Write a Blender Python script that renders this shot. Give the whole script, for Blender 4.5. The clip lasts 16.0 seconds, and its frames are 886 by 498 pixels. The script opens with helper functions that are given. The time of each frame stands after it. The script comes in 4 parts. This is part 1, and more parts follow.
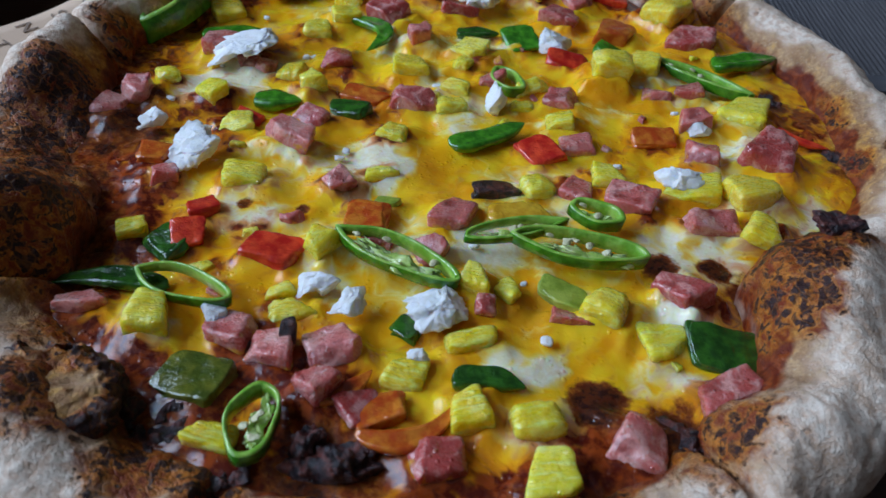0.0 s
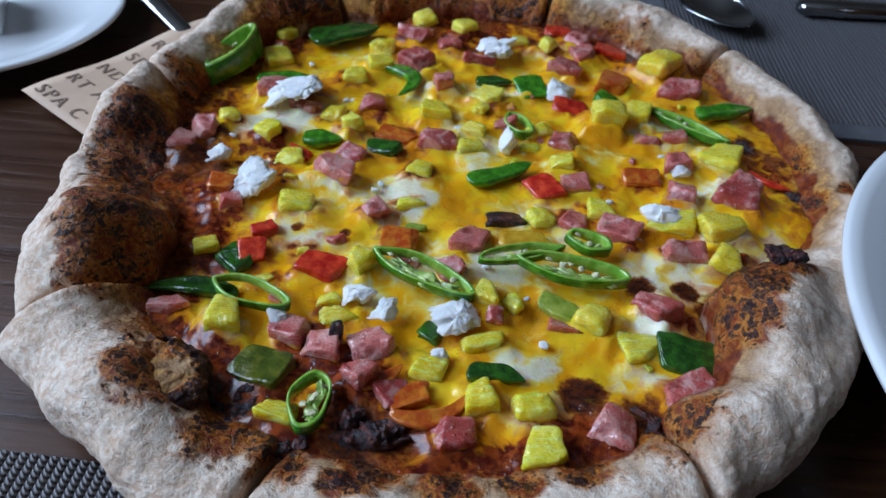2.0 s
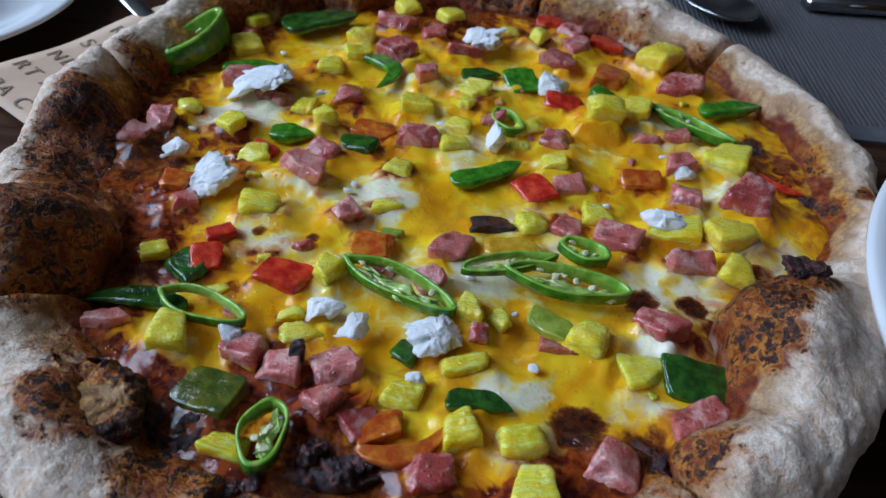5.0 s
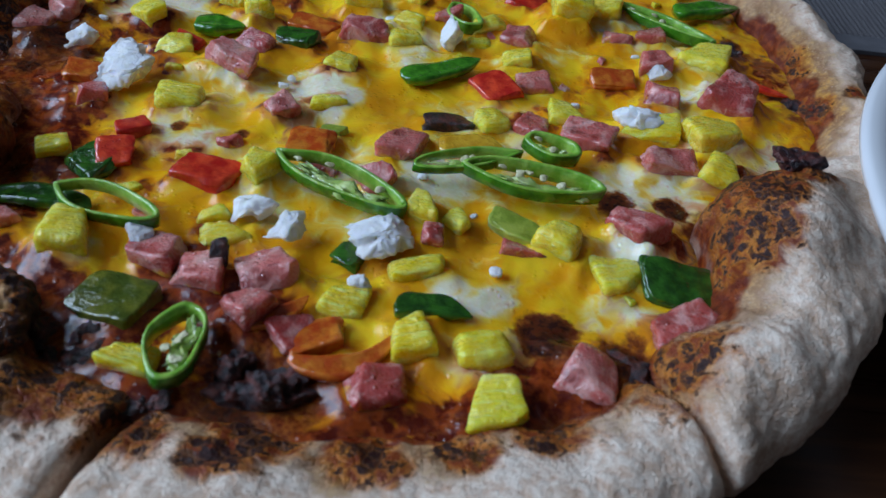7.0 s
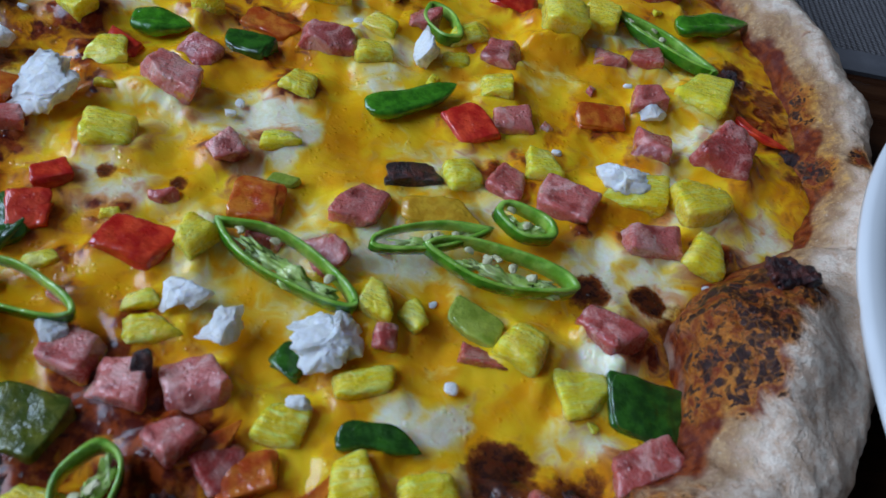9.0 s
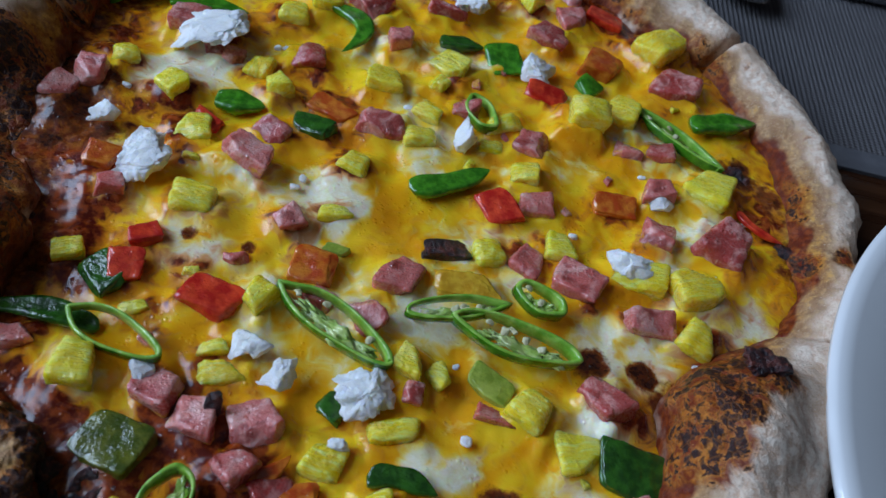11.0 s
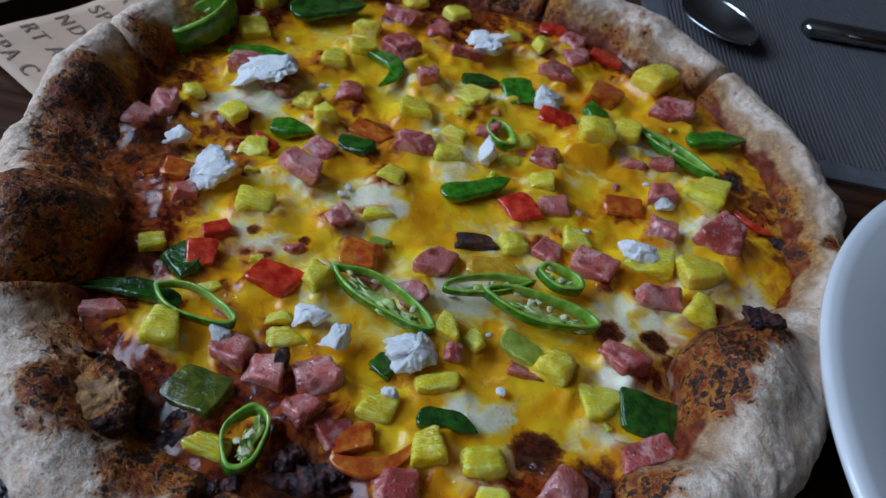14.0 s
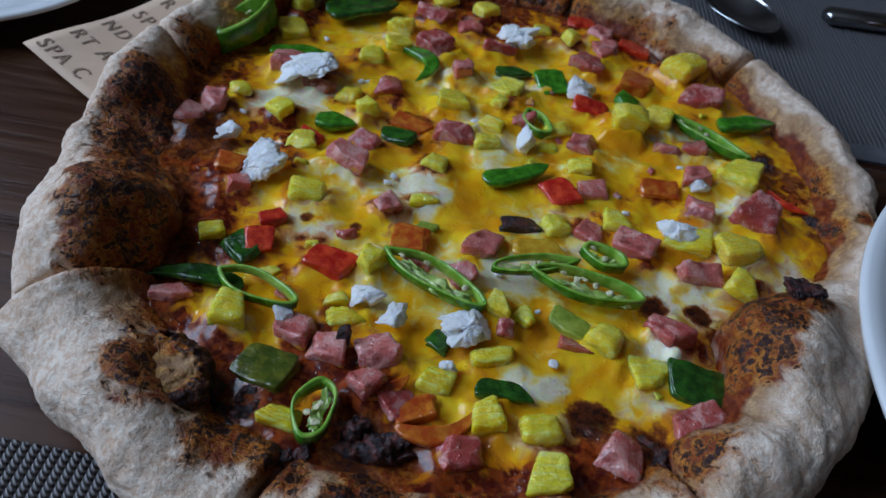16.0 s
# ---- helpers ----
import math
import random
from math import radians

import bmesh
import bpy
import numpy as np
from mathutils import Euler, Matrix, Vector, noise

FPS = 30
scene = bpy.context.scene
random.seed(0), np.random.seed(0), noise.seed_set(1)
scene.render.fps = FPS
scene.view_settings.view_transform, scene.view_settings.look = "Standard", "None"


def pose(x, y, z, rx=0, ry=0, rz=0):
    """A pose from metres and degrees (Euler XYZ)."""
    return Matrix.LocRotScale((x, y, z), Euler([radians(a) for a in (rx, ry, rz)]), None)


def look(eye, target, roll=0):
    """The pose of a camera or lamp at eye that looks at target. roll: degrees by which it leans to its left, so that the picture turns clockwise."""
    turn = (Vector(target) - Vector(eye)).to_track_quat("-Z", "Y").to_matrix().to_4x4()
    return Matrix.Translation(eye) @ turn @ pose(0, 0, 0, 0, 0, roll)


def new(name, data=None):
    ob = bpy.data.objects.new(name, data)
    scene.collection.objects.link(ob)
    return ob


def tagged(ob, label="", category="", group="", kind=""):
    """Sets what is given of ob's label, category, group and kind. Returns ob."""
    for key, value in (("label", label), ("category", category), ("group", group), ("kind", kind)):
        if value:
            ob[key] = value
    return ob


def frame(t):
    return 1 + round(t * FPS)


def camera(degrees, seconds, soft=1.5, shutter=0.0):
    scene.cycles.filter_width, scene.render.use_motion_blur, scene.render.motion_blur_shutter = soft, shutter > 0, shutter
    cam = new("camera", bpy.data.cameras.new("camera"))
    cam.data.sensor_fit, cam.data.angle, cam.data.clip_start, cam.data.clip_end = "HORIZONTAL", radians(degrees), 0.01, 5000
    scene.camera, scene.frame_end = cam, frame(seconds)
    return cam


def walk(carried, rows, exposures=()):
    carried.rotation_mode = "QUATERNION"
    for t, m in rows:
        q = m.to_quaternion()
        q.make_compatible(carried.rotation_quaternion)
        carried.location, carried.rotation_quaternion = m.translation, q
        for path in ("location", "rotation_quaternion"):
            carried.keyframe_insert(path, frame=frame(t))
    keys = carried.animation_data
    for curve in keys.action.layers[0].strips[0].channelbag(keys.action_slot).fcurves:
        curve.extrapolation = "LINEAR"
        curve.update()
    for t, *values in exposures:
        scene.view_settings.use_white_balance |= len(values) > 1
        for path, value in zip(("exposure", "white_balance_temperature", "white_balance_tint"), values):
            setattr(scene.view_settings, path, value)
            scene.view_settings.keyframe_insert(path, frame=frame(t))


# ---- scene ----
cam = camera(60.0, 16.0)
PATH = [
    (0, (0.014, -0.173, 0.171), (-0.027, 1.302, -1.179), 3.1),
    (0.5, (0.015, -0.181, 0.177), (-0.031, 1.296, -1.171), 3.1),
    (1, (0.015, -0.192, 0.188), (-0.04, 1.284, -1.16), 3.3),
    (1.5, (0.014, -0.202, 0.197), (-0.051, 1.285, -1.139), 3.4),
    (2, (0.013, -0.209, 0.205), (-0.065, 1.293, -1.115), 3.5),
    (2.5, (0.013, -0.213, 0.208), (-0.071, 1.304, -1.093), 3.7),
    (2.8, (0.013, -0.219, 0.209), (-0.07, 1.307, -1.081), 4.1),
    (3, (0.012, -0.222, 0.214), (-0.073, 1.302, -1.079), 4.2),
    (5.5, (0.015, -0.18, 0.178), (-0.002, 1.312, -1.153), 5.5),
    (6, (0.009, -0.18, 0.171), (0.037, 1.29, -1.184), 6.8),
    (6.5, (0.006, -0.184, 0.163), (0.064, 1.275, -1.204), 7.6),
    (7, (0.018, -0.174, 0.153), (0.093, 1.272, -1.227), 7.7),
    (7.5, (0.023, -0.159, 0.15), (0.134, 1.257, -1.258), 8.4),
    (8, (0.02, -0.149, 0.157), (0.169, 1.22, -1.293), 10.9),
    (8.5, (0.018, -0.134, 0.163), (0.203, 1.15, -1.36), 13.9),
    (9, (0.015, -0.119, 0.175), (0.21, 1.092, -1.405), 16.2),
    (9.5, (0.011, -0.107, 0.184), (0.197, 1.057, -1.432), 18.2),
    (12, (0.01, -0.147, 0.217), (0.053, 1.217, -1.245), 14.2),
    (12.5, (0.007, -0.152, 0.216), (0.029, 1.25, -1.211), 13.6),
    (13, (0.012, -0.167, 0.217), (0.025, 1.254, -1.19), 12.9),
    (13.5, (0.012, -0.173, 0.214), (0.023, 1.251, -1.189), 12.4),
    (14, (0.011, -0.179, 0.212), (0.025, 1.246, -1.191), 11.7),
    (14.5, (0.01, -0.187, 0.214), (0.034, 1.241, -1.186), 11.2),
    (15, (0.005, -0.191, 0.213), (0.02, 1.24, -1.184), 10.7),
    (15.5, (0.004, -0.195, 0.216), (0.004, 1.239, -1.178), 10.1),
    (16, (0.0, -0.194, 0.211), (-0.02, 1.24, -1.182), 9.4),
]
walk(cam, [(t, look(eye, target, roll)) for t, eye, target, roll in PATH],
     [(0, -0.15), (3, 0.0), (6, -0.2), (9.5, -0.3), (12.5, -0.38), (16, -0.58)])
cam.data.dof.use_dof, cam.data.dof.focus_distance, cam.data.dof.aperture_fstop = True, 0.25, 21.0
# ---- end of camera ----

# ---- world, lights, exposure ----
world = bpy.data.worlds.new("room_air")
scene.world = world
world.use_nodes = True
world.node_tree.nodes["Background"].inputs[0].default_value = (0.55, 0.62, 0.75, 1)
world.node_tree.nodes["Background"].inputs[1].default_value = 0.25
scene.view_settings.exposure = 0.0


def window_lamp(name, m, size_x, size_y, watts, colour):
    data = bpy.data.lights.new(name, "AREA")
    data.shape, data.size, data.size_y, data.energy, data.color = "RECTANGLE", size_x, size_y, watts, colour
    ob = new(name, data)
    ob.matrix_world = m
    return ob


window_lamp("window_daylight", look((-1.54, 0.05, 1.12), (0, 0.05, 0)), 1.7, 1.1, 57, (0.61, 0.80, 1.10))

# ---- helpers for meshes and noise ----


def lattice(ix, iy, iz, seed):
    h = (ix * 374761393 + iy * 668265263 + iz * 2147483647 + seed * 1274126177) & 0xFFFFFFFF
    h = ((h ^ (h >> 13)) * 1274126177) & 0xFFFFFFFF
    return ((h ^ (h >> 16)) & 0xFFFF) / 65535.0


def vnoise(p, scale, seed=0):
    """Smooth value noise in -1..1 for an (n, 3) array of places in metres."""
    q = np.asarray(p, float) * scale
    i = np.floor(q).astype(np.int64)
    f = q - i
    f = f * f * (3 - 2 * f)
    total = np.zeros(len(q))
    for dx in (0, 1):
        for dy in (0, 1):
            for dz in (0, 1):
                w = (f[:, 0] if dx else 1 - f[:, 0]) * (f[:, 1] if dy else 1 - f[:, 1]) * (f[:, 2] if dz else 1 - f[:, 2])
                total += w * lattice(i[:, 0] + dx, i[:, 1] + dy, i[:, 2] + dz, seed)
    return 2 * total - 1


def fbm(p, scale, octaves=3, seed=0):
    total, amp, norm = 0, 1.0, 0
    for k in range(octaves):
        total = total + amp * vnoise(p, scale * 2.03 ** k, seed + 7 * k)
        norm += amp
        amp *= 0.5
    return total / norm


def smooth(a, b, v):
    t = np.clip((v - a) / (b - a), 0, 1)
    return t * t * (3 - 2 * t)


def mesh_from(name, verts, faces, materials, face_mats=None, mask=None):
    me = bpy.data.meshes.new(name)
    me.from_pydata([tuple(v) for v in verts], [], [tuple(f) for f in faces])
    for m in materials:
        me.materials.append(m)
    if face_mats is not None:
        me.polygons.foreach_set("material_index", list(face_mats))
    me.polygons.foreach_set("use_smooth", [True] * len(me.polygons))
    if mask is not None:
        layer = me.attributes.new("mask", "FLOAT_COLOR", "POINT")
        rgba = np.ones((len(verts), 4), np.float32)
        rgba[:, :3] = mask
        layer.data.foreach_set("color", rgba.ravel())
    me.update()
    return me


def child(name, me, parent, label="", m=None):
    ob = new(name, me)
    ob.parent = parent
    if m is not None:
        ob.matrix_basis = m
    if label:
        tagged(ob, label)
    return ob


def part(name, bm, material, parent, label="", flat=False):
    me = bpy.data.meshes.new(name)
    if not flat:
        for f in bm.faces:
            f.smooth = True
    bmesh.ops.recalc_face_normals(bm, faces=bm.faces[:])
    bm.to_mesh(me)
    bm.free()
    me.materials.append(material)
    return child(name, me, parent, label)


def thing(name, m, label, category, group="", kind=""):
    ob = new(name)
    ob.matrix_basis = m
    ob.empty_display_size = 0.01
    return tagged(ob, label, category, group, kind)


def box(bm, x0, y0, z0, x1, y1, z1, bevel=0.0):
    made = bmesh.ops.create_cube(bm, size=1.0)
    for v in made["verts"]:
        v.co = Vector((x0 + (v.co.x + 0.5) * (x1 - x0), y0 + (v.co.y + 0.5) * (y1 - y0), z0 + (v.co.z + 0.5) * (z1 - z0)))
    if bevel:
        edges = list({e for v in made["verts"] for e in v.link_edges})
        bmesh.ops.bevel(bm, geom=edges, offset=bevel, segments=2, profile=0.6, affect="EDGES")


def lathe(bm, profile, steps=96):
    rings = []
    for r, z in profile:
        rings.append([bm.verts.new((r * math.cos(2 * math.pi * k / steps), r * math.sin(2 * math.pi * k / steps), z)) for k in range(steps)])
    for a, b in zip(rings, rings[1:]):
        for k in range(steps):
            bm.faces.new((a[k], a[(k + 1) % steps], b[(k + 1) % steps], b[k]))
    bm.faces.new(rings[0])
    bm.faces.new(rings[-1])


# ---- materials ----


class Nodes:
    """A small writer for node materials; all textures lie in world metres."""

    def __init__(self, name, rough=0.5, coat=0.0, metal=0.0, ior=1.45, coat_rough=0.08):
        self.m = bpy.data.materials.new(name)
        self.m.use_nodes = True
        self.t = self.m.node_tree
        self.b = self.t.nodes["Principled BSDF"]
        self.set("Roughness", rough)
        self.set("Coat Weight", coat)
        self.set("Coat Roughness", coat_rough)
        self.set("Metallic", metal)
        self.set("IOR", ior)
        self.place = self.t.nodes.new("ShaderNodeNewGeometry").outputs["Position"]

    def set(self, key, value):
        if isinstance(value, bpy.types.NodeSocket):
            self.t.links.new(value, self.b.inputs[key])
        elif isinstance(value, tuple):
            self.b.inputs[key].default_value = (*value, 1) if len(value) == 3 and key != "Subsurface Radius" else value
        else:
            self.b.inputs[key].default_value = value

    def stretched(self, sx, sy, sz, turn=0):
        n = self.t.nodes.new("ShaderNodeMapping")
        n.inputs["Scale"].default_value = (sx, sy, sz)
        n.inputs["Rotation"].default_value = (0, 0, radians(turn))
        self.t.links.new(self.place, n.inputs[0])
        return n.outputs[0]

    def local(self, sx, sy, sz):
        c = self.t.nodes.new("ShaderNodeTexCoord")
        n = self.t.nodes.new("ShaderNodeMapping")
        n.inputs["Scale"].default_value = (sx, sy, sz)
        self.t.links.new(c.outputs["Object"], n.inputs[0])
        return n.outputs[0]

    def noise(self, scale, detail=4, rough=0.55, place=None, distort=0.0):
        n = self.t.nodes.new("ShaderNodeTexNoise")
        n.inputs["Scale"].default_value, n.inputs["Detail"].default_value = scale, detail
        n.inputs["Roughness"].default_value, n.inputs["Distortion"].default_value = rough, distort
        self.t.links.new(place or self.place, n.inputs["Vector"])
        return n.outputs[0]

    def warped(self, scale, amount):
        n = self.t.nodes.new("ShaderNodeTexNoise")
        n.inputs["Scale"].default_value = scale
        self.t.links.new(self.place, n.inputs["Vector"])
        v = self.t.nodes.new("ShaderNodeVectorMath")
        v.operation = "MULTIPLY_ADD"
        self.t.links.new(n.outputs["Color"], v.inputs[0])
        v.inputs[1].default_value = (amount, amount, amount)
        self.t.links.new(self.place, v.inputs[2])
        return v.outputs[0]

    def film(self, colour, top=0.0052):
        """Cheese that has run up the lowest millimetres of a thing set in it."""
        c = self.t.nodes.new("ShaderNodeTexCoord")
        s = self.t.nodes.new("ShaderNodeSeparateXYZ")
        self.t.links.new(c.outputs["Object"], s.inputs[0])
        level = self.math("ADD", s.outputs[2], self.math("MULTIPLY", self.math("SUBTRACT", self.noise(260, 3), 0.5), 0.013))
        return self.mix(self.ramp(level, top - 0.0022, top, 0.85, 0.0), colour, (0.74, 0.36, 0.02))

    def cells(self, scale, place=None, feature="F1"):
        n = self.t.nodes.new("ShaderNodeTexVoronoi")
        n.feature = feature
        n.inputs["Scale"].default_value = scale
        self.t.links.new(place or self.place, n.inputs["Vector"])
        return n.outputs["Distance"]

    def ramp(self, value, a, b, lo=0.0, hi=1.0):
        n = self.t.nodes.new("ShaderNodeMapRange")
        n.interpolation_type = "SMOOTHSTEP"
        for k, v in zip((1, 2, 3, 4), (a, b, lo, hi)):
            n.inputs[k].default_value = v
        self.t.links.new(value, n.inputs[0])
        return n.outputs[0]

    def math(self, op, a, b):
        n = self.t.nodes.new("ShaderNodeMath")
        n.operation = op
        for k, v in enumerate((a, b)):
            if isinstance(v, bpy.types.NodeSocket):
                self.t.links.new(v, n.inputs[k])
            else:
                n.inputs[k].default_value = v
        return n.outputs[0]

    def mix(self, fac, a, b):
        n = self.t.nodes.new("ShaderNodeMix")
        n.data_type = "RGBA"
        for k, v in ((0, fac), (6, a), (7, b)):
            if isinstance(v, bpy.types.NodeSocket):
                self.t.links.new(v, n.inputs[k])
            else:
                n.inputs[k].default_value = (*v, 1) if isinstance(v, tuple) else v
        return n.outputs[2]

    def mask(self):
        a = self.t.nodes.new("ShaderNodeAttribute")
        a.attribute_name = "mask"
        s = self.t.nodes.new("ShaderNodeSeparateColor")
        self.t.links.new(a.outputs["Color"], s.inputs[0])
        return s.outputs[0], s.outputs[1], s.outputs[2]

    def beads(self, scale=620):
        """Tiny drops of juice and oil that stand on a wet surface."""
        return self.math("MULTIPLY", self.ramp(self.cells(scale), 0.10, 0.42, 1.0, 0.0), self.ramp(self.noise(190, 2), 0.48, 0.60))

    def chance(self):
        return self.t.nodes.new("ShaderNodeObjectInfo").outputs["Random"]

    def bump(self, height, distance, strength=1.0):
        n = self.t.nodes.new("ShaderNodeBump")
        n.inputs["Strength"].default_value, n.inputs["Distance"].default_value = strength, distance
        self.t.links.new(height, n.inputs["Height"])
        self.set("Normal", n.outputs[0])
        self.set("Coat Normal", n.outputs[0])

    def soft(self, weight, radius, scale=0.004):
        self.set("Subsurface Weight", weight)
        self.set("Subsurface Radius", radius)
        self.set("Subsurface Scale", scale)


def crust_material():
    n = Nodes("baked_crust", 0.8)
    char, toast, sauce = n.mask()
    big, fine, grit = n.noise(60, 5), n.noise(380, 5, 0.65), n.noise(1500, 3, 0.7)
    crease = n.noise(1.0, 5, 0.6, n.stretched(150, 150, 420), 1.2)
    flour = n.mix(n.ramp(fine, 0.36, 0.60), (0.70, 0.47, 0.33), (0.90, 0.74, 0.60))
    flour = n.mix(n.ramp(big, 0.50, 0.72, 0, 0.5), flour, (0.62, 0.38, 0.23))
    flour = n.mix(n.ramp(crease, 0.50, 0.64, 0, 0.45), flour, (0.56, 0.36, 0.23))
    dust = n.noise(2600, 3, 0.7)
    flour = n.mix(n.ramp(dust, 0.53, 0.66, 0, 0.7), flour, (0.92, 0.80, 0.69))
    tan = n.mix(n.ramp(fine, 0.35, 0.7), (0.36, 0.18, 0.085), (0.60, 0.39, 0.22))
    tan = n.mix(n.ramp(grit, 0.60, 0.70, 0, 0.8), tan, (0.80, 0.66, 0.50))
    gold = n.mix(n.ramp(fine, 0.35, 0.7), (0.36, 0.12, 0.020), (0.70, 0.36, 0.08))
    gold = n.mix(n.ramp(grit, 0.63, 0.72, 0, 0.8), gold, (0.82, 0.58, 0.26))
    t = n.math("ADD", toast, n.math("MULTIPLY", n.math("SUBTRACT", fine, 0.5), 0.7))
    t = n.math("ADD", t, n.math("MULTIPLY", n.math("SUBTRACT", big, 0.5), 0.5))
    colour = n.mix(n.ramp(t, 0.22, 0.60), flour, tan)
    colour = n.mix(n.ramp(t, 0.58, 0.95), colour, gold)
    s = n.ramp(n.math("ADD", sauce, n.math("MULTIPLY", n.math("SUBTRACT", big, 0.5), 1.0)), 0.4, 0.75)
    colour = n.mix(s, colour, n.mix(n.ramp(fine, 0.4, 0.65), (0.13, 0.014, 0.005), (0.30, 0.060, 0.012)))
    # scorching: toasted brown first, then black blisters with golden dough left between them
    rag = n.noise(85, 6, 0.62, distort=0.6)
    blot = n.noise(260, 4, 0.55, distort=0.7)
    c = n.math("ADD", char, n.math("MULTIPLY", n.math("SUBTRACT", rag, 0.5), 1.5))
    c1 = n.ramp(c, 0.16, 0.5, 0, 0.95)
    brown = n.mix(n.ramp(blot, 0.36, 0.60), (0.20, 0.022, 0.004), (0.64, 0.21, 0.022))
    brown = n.mix(n.ramp(grit, 0.60, 0.70, 0, 0.55), brown, (0.66, 0.34, 0.10))
    colour = n.mix(c1, colour, brown)
    dark = n.math("ADD", n.math("MULTIPLY", c, 0.72), n.math("MULTIPLY", n.math("SUBTRACT", blot, 0.5), 2.3))
    dark = n.math("ADD", dark, n.math("MULTIPLY", n.math("SUBTRACT", n.noise(700, 4, 0.6), 0.5), 0.9))
    plate = n.ramp(n.cells(260, n.warped(170, 0.005), "DISTANCE_TO_EDGE"), 0.0, 0.12, 0.80, 1.0)
    c2 = n.math("MULTIPLY", n.math("MULTIPLY", n.ramp(dark, 0.34, 0.54, 0, 0.98), n.ramp(c, 0.12, 0.40)), n.math("MAXIMUM", plate, n.ramp(c, 0.85, 1.2)))
    colour = n.mix(c2, colour, n.mix(n.ramp(grit, 0.4, 0.7), (0.010, 0.005, 0.008), (0.058, 0.016, 0.017)))
    n.set("Base Color", colour)
    n.set("Roughness", n.ramp(n.math("MAXIMUM", n.math("MULTIPLY", c1, 0.8), s), 0, 1, 0.9, 0.36))
    n.set("Specular IOR Level", 0.26)
    n.set("Coat Weight", n.math("MULTIPLY", n.math("MAXIMUM", c1, s), 0.22))
    n.set("Coat Roughness", 0.16)
    h = n.math("ADD", n.math("MULTIPLY", fine, 0.8), n.math("MULTIPLY", grit, 0.4))
    h = n.math("ADD", h, n.math("MULTIPLY", crease, 0.6))
    h = n.math("ADD", n.math("MULTIPLY", h, 0.75), n.math("MULTIPLY", n.math("MULTIPLY", plate, c1), 0.6))
    n.bump(h, 0.0013)
    return n.m


def cheese_material():
    n = Nodes("melted_cheese", 0.26, coat=0.22, coat_rough=0.08)
    n.set("Specular IOR Level", 0.32)
    char, sauce, white = n.mask()
    big, mid, fine = n.noise(60, 3, 0.5, distort=0.8), n.noise(150, 3, 0.5, distort=0.9), n.noise(700, 3, 0.6)
    orange = n.mix(n.ramp(big, 0.36, 0.64), (0.90, 0.40, 0.006), (0.95, 0.59, 0.020))
    orange = n.mix(n.ramp(n.noise(38, 3, 0.5, distort=0.5), 0.54, 0.68, 0, 0.65), orange, (0.74, 0.25, 0.006))
    cream = n.mix(n.ramp(fine, 0.35, 0.7), (0.86, 0.75, 0.50), (0.90, 0.83, 0.65))
    w = n.math("ADD", white, n.math("MULTIPLY", n.math("SUBTRACT", mid, 0.5), 1.2))
    colour = n.mix(n.ramp(w, 0.14, 0.48), orange, (0.90, 0.64, 0.13))
    colour = n.mix(n.ramp(w, 0.34, 0.80), colour, cream)
    s = n.math("ADD", sauce, n.math("MULTIPLY", n.math("SUBTRACT", mid, 0.5), 1.3))
    red = n.mix(n.ramp(n.noise(300, 4), 0.4, 0.62), (0.10, 0.009, 0.004), (0.34, 0.060, 0.010))
    colour = n.mix(n.ramp(s, 0.12, 0.46, 0, 0.8), colour, (0.66, 0.20, 0.008))
    colour = n.mix(n.ramp(s, 0.42, 0.66), colour, red)
    c = n.math("ADD", char, n.math("MULTIPLY", n.math("SUBTRACT", n.noise(220, 5, 0.65), 0.5), 1.2))
    c1 = n.ramp(c, 0.24, 0.56)
    scab = n.noise(520, 4, 0.65)
    colour = n.mix(c1, colour, n.mix(n.ramp(scab, 0.35, 0.65), (0.13, 0.020, 0.006), (0.34, 0.095, 0.016)))
    colour = n.mix(n.math("MULTIPLY", n.ramp(c, 0.50, 0.85), n.ramp(scab, 0.36, 0.58, 0.3, 1.0)), colour, (0.034, 0.009, 0.007))
    n.set("Base Color", colour)
    n.set("Roughness", n.ramp(mid, 0.35, 0.7, 0.16, 0.32))
    n.bump(n.math("ADD", n.math("MULTIPLY", mid, 0.45), n.math("ADD", n.math("MULTIPLY", fine, 0.16), n.math("MULTIPLY", n.beads(520), 0.30))), 0.00055)
    n.soft(0.6, (0.9, 0.5, 0.1), 0.006)
    return n.m


